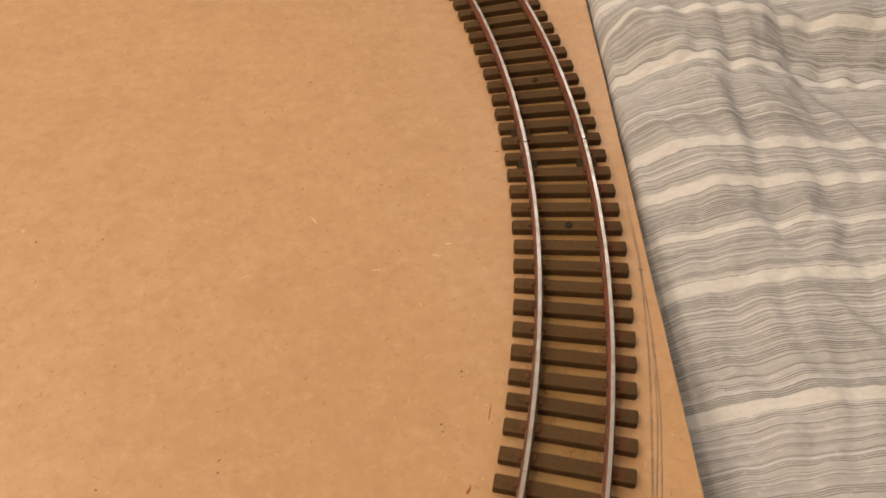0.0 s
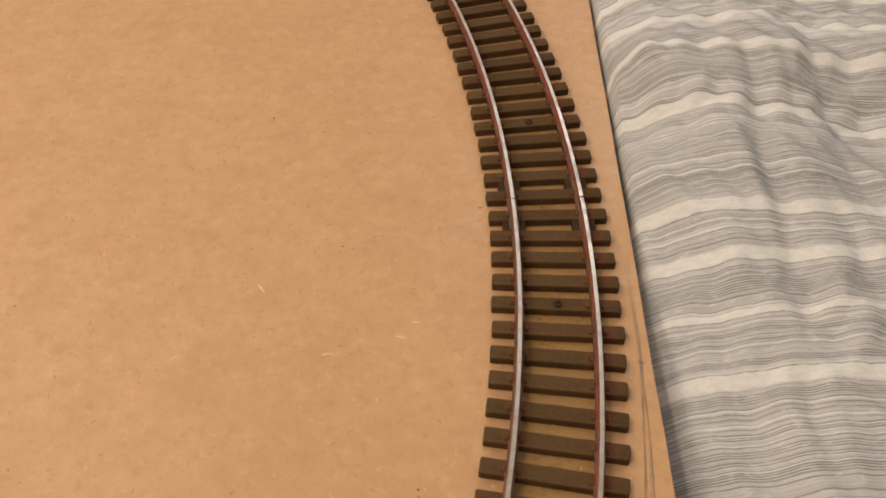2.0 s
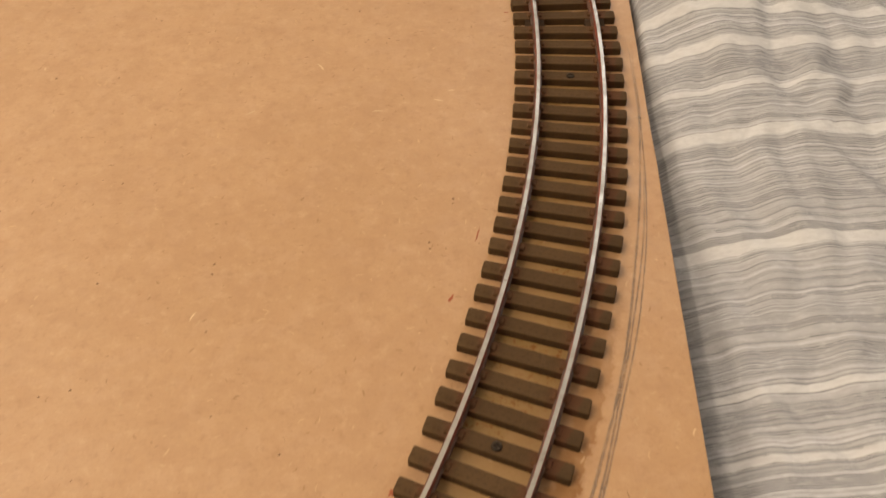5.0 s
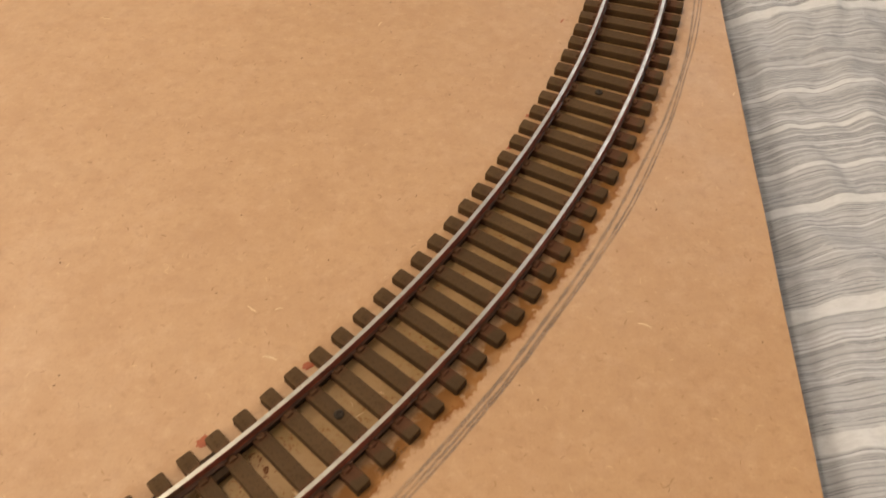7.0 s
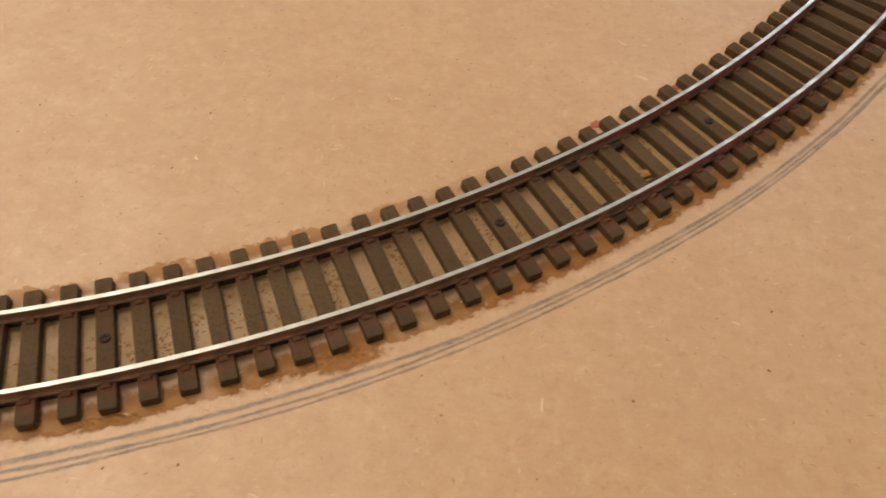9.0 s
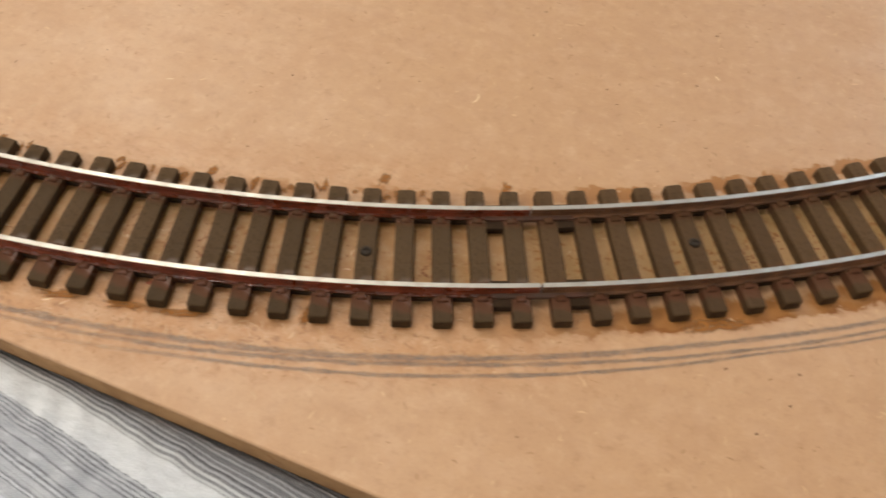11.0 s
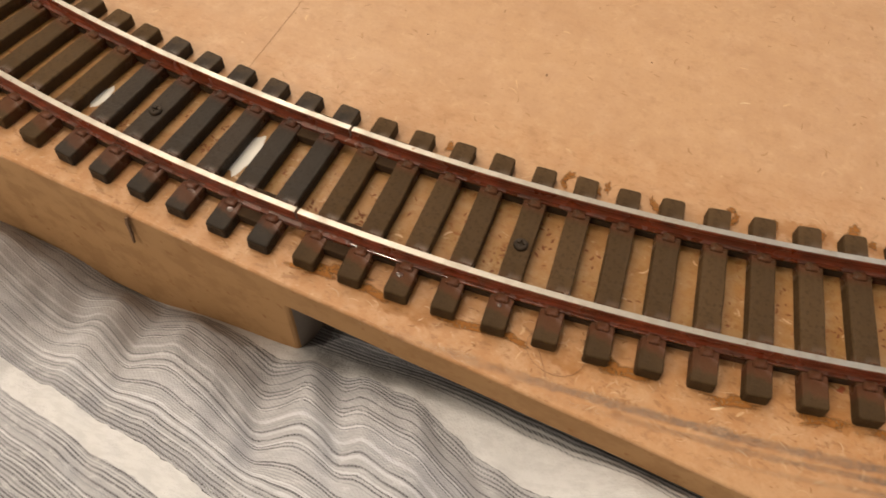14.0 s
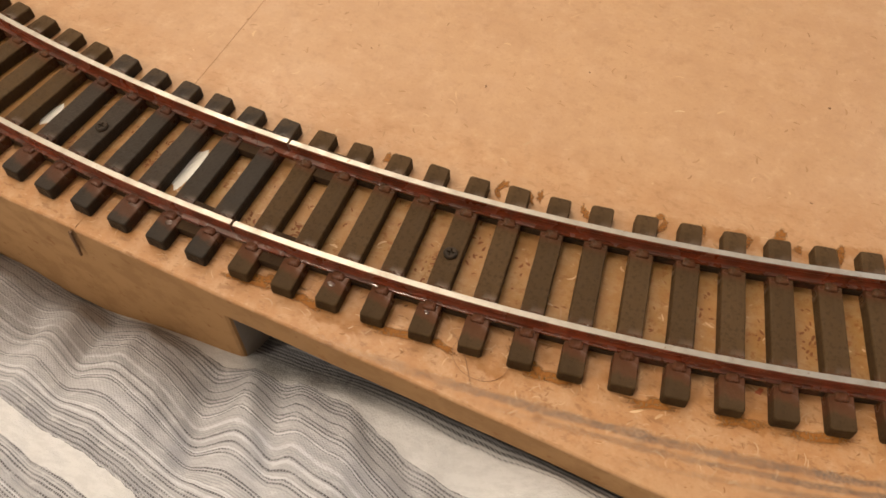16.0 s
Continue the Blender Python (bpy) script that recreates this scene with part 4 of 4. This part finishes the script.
def pencil_arc(knots, width, seed):
    """A hand-drawn arc; knots are (degrees, distance from the track's centre line)."""
    pts, widths = [], []
    degs, offs = [-d for d, _ in knots], [o for _, o in knots]
    n = int((degs[-1] - degs[0]) * 3)
    for i in range(n + 1):
        d = degs[0] + (degs[-1] - degs[0]) * i / n
        r = TRACK_R + float(np.interp(d, degs, offs)) + 0.00022 * noise.noise((d * 0.35, seed, 0))
        pts.append((r * math.cos(radians(-d)), r * math.sin(radians(-d))))
        widths.append(width * max(0.3, 0.85 + 0.5 * noise.noise((d * 1.4, seed + 5, 0))) * (0.85 + 0.55 * sstep(10, 40, d) + 0.45 * sstep(58, 72, d)))
    return tagged(new("pencil_line", ribbon("pencil_line", pts, widths, 0.00006, M_PENCIL, 18)), "grey pencil arc drawn on the board beside the track", "pencil line", "pencil lines")


pencil_arc([(-1.3, 0.0161), (-2.8, 0.0175), (-6, 0.0180), (-10, 0.0180), (-14, 0.0182), (-18, 0.0191), (-22, 0.0191), (-25, 0.0187), (-28, 0.0191), (-33, 0.0190),
            (-36, 0.0195), (-42, 0.0201), (-47, 0.0201), (-53, 0.0204), (-57, 0.0200), (-63, 0.0199), (-70, 0.0208), (-74, 0.0208), (-79, 0.0202), (-84, 0.0196), (-88, 0.0192)], 0.00125, 1.0)
pencil_arc([(-7, 0.0185), (-12, 0.0193), (-15, 0.0195), (-19, 0.0196), (-22, 0.0204), (-27, 0.0207), (-33, 0.0204), (-40, 0.0211), (-46, 0.0211), (-50, 0.0213),
            (-56, 0.0220), (-62, 0.0219), (-68, 0.0219), (-74, 0.0220), (-77, 0.0221), (-81, 0.0216), (-84, 0.0213)], 0.00090, 2.0)
pencil_arc([(-1.6, 0.0184), (-3.5, 0.0181), (-8, 0.0186), (-12, 0.0199), (-16, 0.0207), (-19, 0.0204), (-22, 0.0210), (-27, 0.0215), (-33, 0.0209), (-36, 0.0213),
            (-42, 0.0223), (-48, 0.0224), (-53, 0.0230), (-58, 0.0232), (-62, 0.0229), (-67, 0.0239), (-72, 0.0242), (-77, 0.0236), (-81, 0.0240)], 0.00080, 3.0)
tagged(new("pencil_tick", ribbon("pencil_tick", [(0.3852, -0.0460), (0.3864, -0.0461), (0.3878, -0.0462)], [0.0006, 0.0008, 0.0006], 0.00008, M_PENCIL, 1)),
       "short pencil tick across the drawn arc", "pencil line", "pencil lines")


def blot(name, x, y, length, width, deg, mat, label, category, seed, rag=1.0):
    """A thin dried smear of paint with a ragged outline."""
    n = 26
    ring = []
    for i in range(n):
        a = 2 * math.pi * i / n
        k = 1 + rag * 0.75 * noise.noise((math.cos(a) * 1.7, math.sin(a) * 1.7, seed)) + rag * 0.35 * noise.noise((math.cos(a) * 5, math.sin(a) * 5, seed + 3))
        px, py = math.cos(a) * length / 2 * k, math.sin(a) * width / 2 * k
        c, s_ = math.cos(radians(deg)), math.sin(radians(deg))
        ring.append((px * c - py * s_, px * s_ + py * c))
    verts = [(px, py, 0.0) for px, py in ring] + [(px * 0.8, py * 0.8, 0.00005) for px, py in ring] + [(0.0, 0.0, 0.00007)]
    faces = [(i, (i + 1) % n, n + (i + 1) % n, n + i) for i in range(n)] + [(n + i, n + (i + 1) % n, 2 * n) for i in range(n)]
    ob = new(name, soft_border(mesh_from(name, verts, faces, [mat]), lambda v: (1.0 if v < n else 0.8 if v < 2 * n else 0.0, 1.0)))
    ob.location = (x, y, 0.00003)
    return tagged(ob, label, category, name.replace("_", " ") + "s")


def red(x, y, length, width, deg, seed):
    return blot("paint_smear", x, y, length, width, deg, M_RED, "dried red paint smear on the board by the sleepers", "paint smear", seed)


def brown(x, y, length, width, deg, seed):
    return blot("paint_smear", x, y, length * 1.35, width * 1.6, deg, M_RUSTBLOT, "thin red-brown paint smear on the board by the sleepers", "paint smear", seed)


red(0.2571, -0.2455, 0.0030, 0.0022, 45, 1.0)
red(0.2757, -0.2272, 0.0030, 0.0016, 30, 2.0)
red(0.3545, 0.0013, 0.0012, 0.0005, 10, 3.0)
red(0.3425, -0.0851, 0.0040, 0.0004, 76, 4.0)
red(0.3361, -0.1028, 0.0024, 0.0006, 60, 5.0)
red(0.3243, -0.1464, 0.0018, 0.0009, 60, 6.0)
red(0.3191, -0.1588, 0.0020, 0.0012, 70, 7.0)
red(0.0789, -0.3729, 0.0016, 0.0007, 70, 8.0)
brown(0.0769, -0.3786, 0.0056, 0.0018, 12, 9.0)
brown(0.1092, -0.3349, 0.0034, 0.0014, 80, 10.0)
brown(0.0990, -0.3411, 0.0030, 0.0012, 95, 11.0)
brown(0.0767, -0.3459, 0.0030, 0.0013, 70, 12.0)
brown(0.1327, -0.3283, 0.0032, 0.0014, 85, 13.0)
brown(0.0586, -0.3496, 0.0020, 0.0010, 60, 14.0)
brown(0.1081, -0.3695, 0.0038, 0.0012, 100, 15.0)
brown(0.0490, -0.3816, 0.0050, 0.0012, 150, 16.0)
brown(0.0060, -0.3852, 0.0070, 0.0016, 5, 17.0)
brown(0.0149, -0.3851, 0.0062, 0.0013, 172, 18.0)
brown(0.2148, -0.3228, 0.0150, 0.0030, 33, 19.0)
brown(0.1782, -0.3440, 0.0110, 0.0022, 27, 20.0)
brown(0.2753, -0.2720, 0.0090, 0.0014, 46, 21.0)
brown(0.2943, -0.2488, 0.0070, 0.0012, 50, 22.0)
brown(0.0085, -0.3840, 0.0090, 0.0012, 3, 23.0)
brown(0.0300, -0.3846, 0.0080, 0.0012, 6, 24.0)
brown(0.0360, -0.3838, 0.0050, 0.0010, 170, 25.0)
brown(0.0520, -0.3824, 0.0085, 0.0014, 8, 26.0)
brown(0.0660, -0.3806, 0.0070, 0.0012, 12, 27.0)
brown(0.0880, -0.3762, 0.0090, 0.0014, 14, 28.0)

rng = random.Random(23)
for n in range(66, 83):
    for _ in range(2):
        a_ = -(n - 0.5 + rng.uniform(0.28, 0.55) * rng.choice((-1, 1))) * PITCH + radians(0.066)
        r_ = TRACK_R - rng.uniform(0.0136, 0.0158)
        if rng.random() < 0.75:
            brown(r_ * math.cos(a_), r_ * math.sin(a_), rng.uniform(0.0012, 0.0026), rng.uniform(0.0005, 0.0011), math.degrees(a_) + rng.uniform(-35, 35), 100 + n + rng.random())

M_GLUE = make_plain("yellow_brown_glue", (0.33, 0.165, 0.045), 0.35, 0.0, 400, 0.25)
glue = blot("glue_dab", 0.2700, -0.2592, 0.0052, 0.0024, 38, M_GLUE, "dab of yellow-brown dried glue between two sleepers", "glue", 41.0)
glue.scale = (1, 1, 14)

for wx, wy, wl, ww, wd, seed in ((-0.0142, -0.3708, 0.0090, 0.0030, 86, 31.0), (-0.0423, -0.3700, 0.0052, 0.0018, 82, 32.0)):
    blot("paper_scrap", wx, wy, wl, ww, wd, M_WHITE, "small white paper scrap between two sleepers", "paper scrap", seed, 0.3)


def hair_curve(name, pts, radius, mat, label):
    cu = bpy.data.curves.new(name, "CURVE")
    cu.dimensions = "3D"
    cu.bevel_depth = radius
    cu.bevel_resolution = 1
    sp = cu.splines.new("NURBS")
    sp.points.add(len(pts) - 1)
    for q, co in zip(sp.points, pts):
        q.co = (*co, 1)
    sp.use_endpoint_u = True
    cu.materials.append(mat)
    return tagged(new(name, cu), label, "fibre", "loose fibres")


# stray curled hairs lying on the board
loop = [(0.0420 + 0.0042 * math.cos(a), -0.3833 + 0.0036 * math.sin(a), 0.00012 + 0.0003 * (1 + math.sin(a * 2))) for a in np.linspace(2.2, 7.2, 22)]
hair_curve("loose_hair", loop, 0.00003, M_HAIR, "thin brown curled hair lying on the board")
hair_curve("loose_hair", [(0.0372 + 0.0032 * t, -0.3815 - 0.0022 * t - 0.0012 * t * t, 0.00012) for t in np.linspace(0, 1.6, 8)], 0.000028, M_HAIR, "thin brown curled hair lying on the board")
hair_curve("loose_hair", [(0.0222 + 0.003 * t, -0.3815 + 0.0014 * math.sin(3 * t), 0.00012) for t in np.linspace(0, 1.3, 9)], 0.000028, M_HAIR, "thin brown curled hair lying on the board")


# ---- flecks in and on the board ----
def on_board(x, y):
    return x < edge_x(y) - 0.0015 and y > edge_y(x) + 0.0015


SPOTS = [(0.2988, 0.0371), (0.3197, -0.0105), (0.3106, 0.0030), (0.2455, -0.0262), (0.2279, -0.0260), (0.3369, -0.0751), (0.3318, -0.0890), (0.2831, -0.0952),
         (0.2842, -0.1105), (0.3025, -0.1388), (0.2826, -0.0923), (0.2578, -0.0973), (0.2592, -0.1239), (0.2527, -0.1254), (0.3314, -0.0872), (0.3369, -0.0736),
         (0.2533, -0.1855), (0.2137, -0.2021), (0.2236, -0.2317), (0.2524, -0.2313), (0.2954, -0.1776), (0.3240, -0.2339), (0.3732, -0.2181), (0.3549, -0.1802),
         (0.2229, -0.2342), (0.2982, -0.2909), (0.2979, -0.3050), (0.1804, -0.3528), (0.1933, -0.3491), (0.1259, -0.2730), (0.1251, -0.2820), (0.1641, -0.2840),
         (0.1453, -0.2930), (0.2719, -0.3179), (0.1658, -0.2654), (0.1693, -0.3019), (0.1919, -0.3558), (0.1870, -0.3630), (0.0233, -0.3344), (0.0799, -0.3152)]
PALE = [(0.3350, -0.0378), (0.2831, -0.0420), (0.3164, -0.0417), (0.2241, -0.0223), (0.3022, -0.0241), (0.3822, -0.1362), (0.3364, -0.0337), (0.2267, -0.0881),
        (0.2800, -0.1076), (0.2686, -0.2262), (0.2659, -0.2135), (0.2621, -0.2140), (0.3466, -0.2139), (0.1976, -0.1070), (0.1687, -0.2801), (0.2091, -0.2489),
        (0.2902, -0.2952), (0.2550, -0.3240), (0.0634, -0.3828), (0.0552, -0.3266), (0.1189, -0.3080)]


def scatter(rng, count):
    out = []
    while len(out) < count:
        x, y = rng.uniform(-0.12, 0.40), rng.uniform(-0.40, 0.14)
        if on_board(x, y) and math.hypot(x, y) > 0.17:
            out.append((x, y))
    return out


def flecks(name, spots, rng, lmin, lmax, wmin, wmax, z, mat, label, bend):
    verts, faces = [], []
    for x, y in spots:
        ln, w, a = rng.uniform(lmin, lmax), rng.uniform(wmin, wmax), rng.uniform(0, math.pi)
        turn = rng.uniform(-bend, bend)
        i = len(verts)
        px, py = x, y
        n = 4
        for j in range(n + 1):
            ww = w * (0.25 + 0.75 * math.sin(math.pi * (j + 0.35) / (n + 0.7)))
            verts += [(px - math.sin(a) * ww / 2, py + math.cos(a) * ww / 2, z), (px + math.sin(a) * ww / 2, py - math.cos(a) * ww / 2, z)]
            px, py = px + math.cos(a) * ln / n, py + math.sin(a) * ln / n
            a += turn / n
        for j in range(n):
            faces.append((i + 2 * j + 1, i + 2 * j + 3, i + 2 * j + 2, i + 2 * j))
    return tagged(new(name, mesh_from(name, verts, faces, [mat])), label, "flecks", kind="stuff")


rng = random.Random(11)
flecks("pale_flecks", PALE, rng, 0.0016, 0.0034, 0.00025, 0.00045, 0.00004, M_FIBRE, "pale wood fibres showing in the fibreboard surface", 1.6)
flecks("pale_flecks", scatter(rng, 2600), rng, 0.0005, 0.0020, 0.00016, 0.00046, 0.00003, M_FIBRE2, "small pale wood fibres showing in the fibreboard surface", 1.8)
flecks("brown_flecks", scatter(rng, 3200), rng, 0.0004, 0.0016, 0.00014, 0.00042, 0.000025, M_FIBRE3, "small brown bark flecks in the fibreboard surface", 1.5)
near = []
while len(near) < 560:
    a_, r_ = radians(rng.uniform(-94, -66)), TRACK_R + rng.uniform(0.009, 0.026)
    if on_board(r_ * math.cos(a_), r_ * math.sin(a_)):
        near.append((r_ * math.cos(a_), r_ * math.sin(a_)))
flecks("brown_shavings", near[:230], rng, 0.0003, 0.0011, 0.00008, 0.00022, 0.00006, M_SHAVING, "brown scratches and shavings along the board edge", 1.1)
flecks("pale_shavings", near[300:], rng, 0.0005, 0.0024, 0.00008, 0.00022, 0.00005, M_FIBRE2, "pale shavings along the board edge", 2.2)
grit = []
for n in range(40, 95):
    heap = rng.choice((0, 1, 2, 3, 5, 8, 16, 26))
    mid_r, mid_n = rng.uniform(-0.005, 0.005), rng.uniform(-0.10, 0.10)
    for _ in range(heap):
        a_ = -(n + mid_n + rng.gauss(0, 0.12)) * PITCH + DB
        r_ = TRACK_R + max(-0.0072, min(0.0072, mid_r + rng.gauss(0, 0.0026)))
        grit.append((r_ * math.cos(a_), r_ * math.sin(a_)))
flecks("brown_grit", grit, rng, 0.0003, 0.0010, 0.00020, 0.00045, 0.00005, M_GRIT, "red-brown grit and paint crumbs between the sleepers", 1.6)
flecks("dark_specks", SPOTS, rng, 0.0004, 0.0008, 0.0003, 0.0006, 0.00005, M_SPECK, "dark specks of dirt on the board", 0.8)
flecks("dark_specks", scatter(rng, 150), rng, 0.0003, 0.0006, 0.0002, 0.0004, 0.000045, M_SPECK, "tiny dark specks of dirt on the board", 0.8)
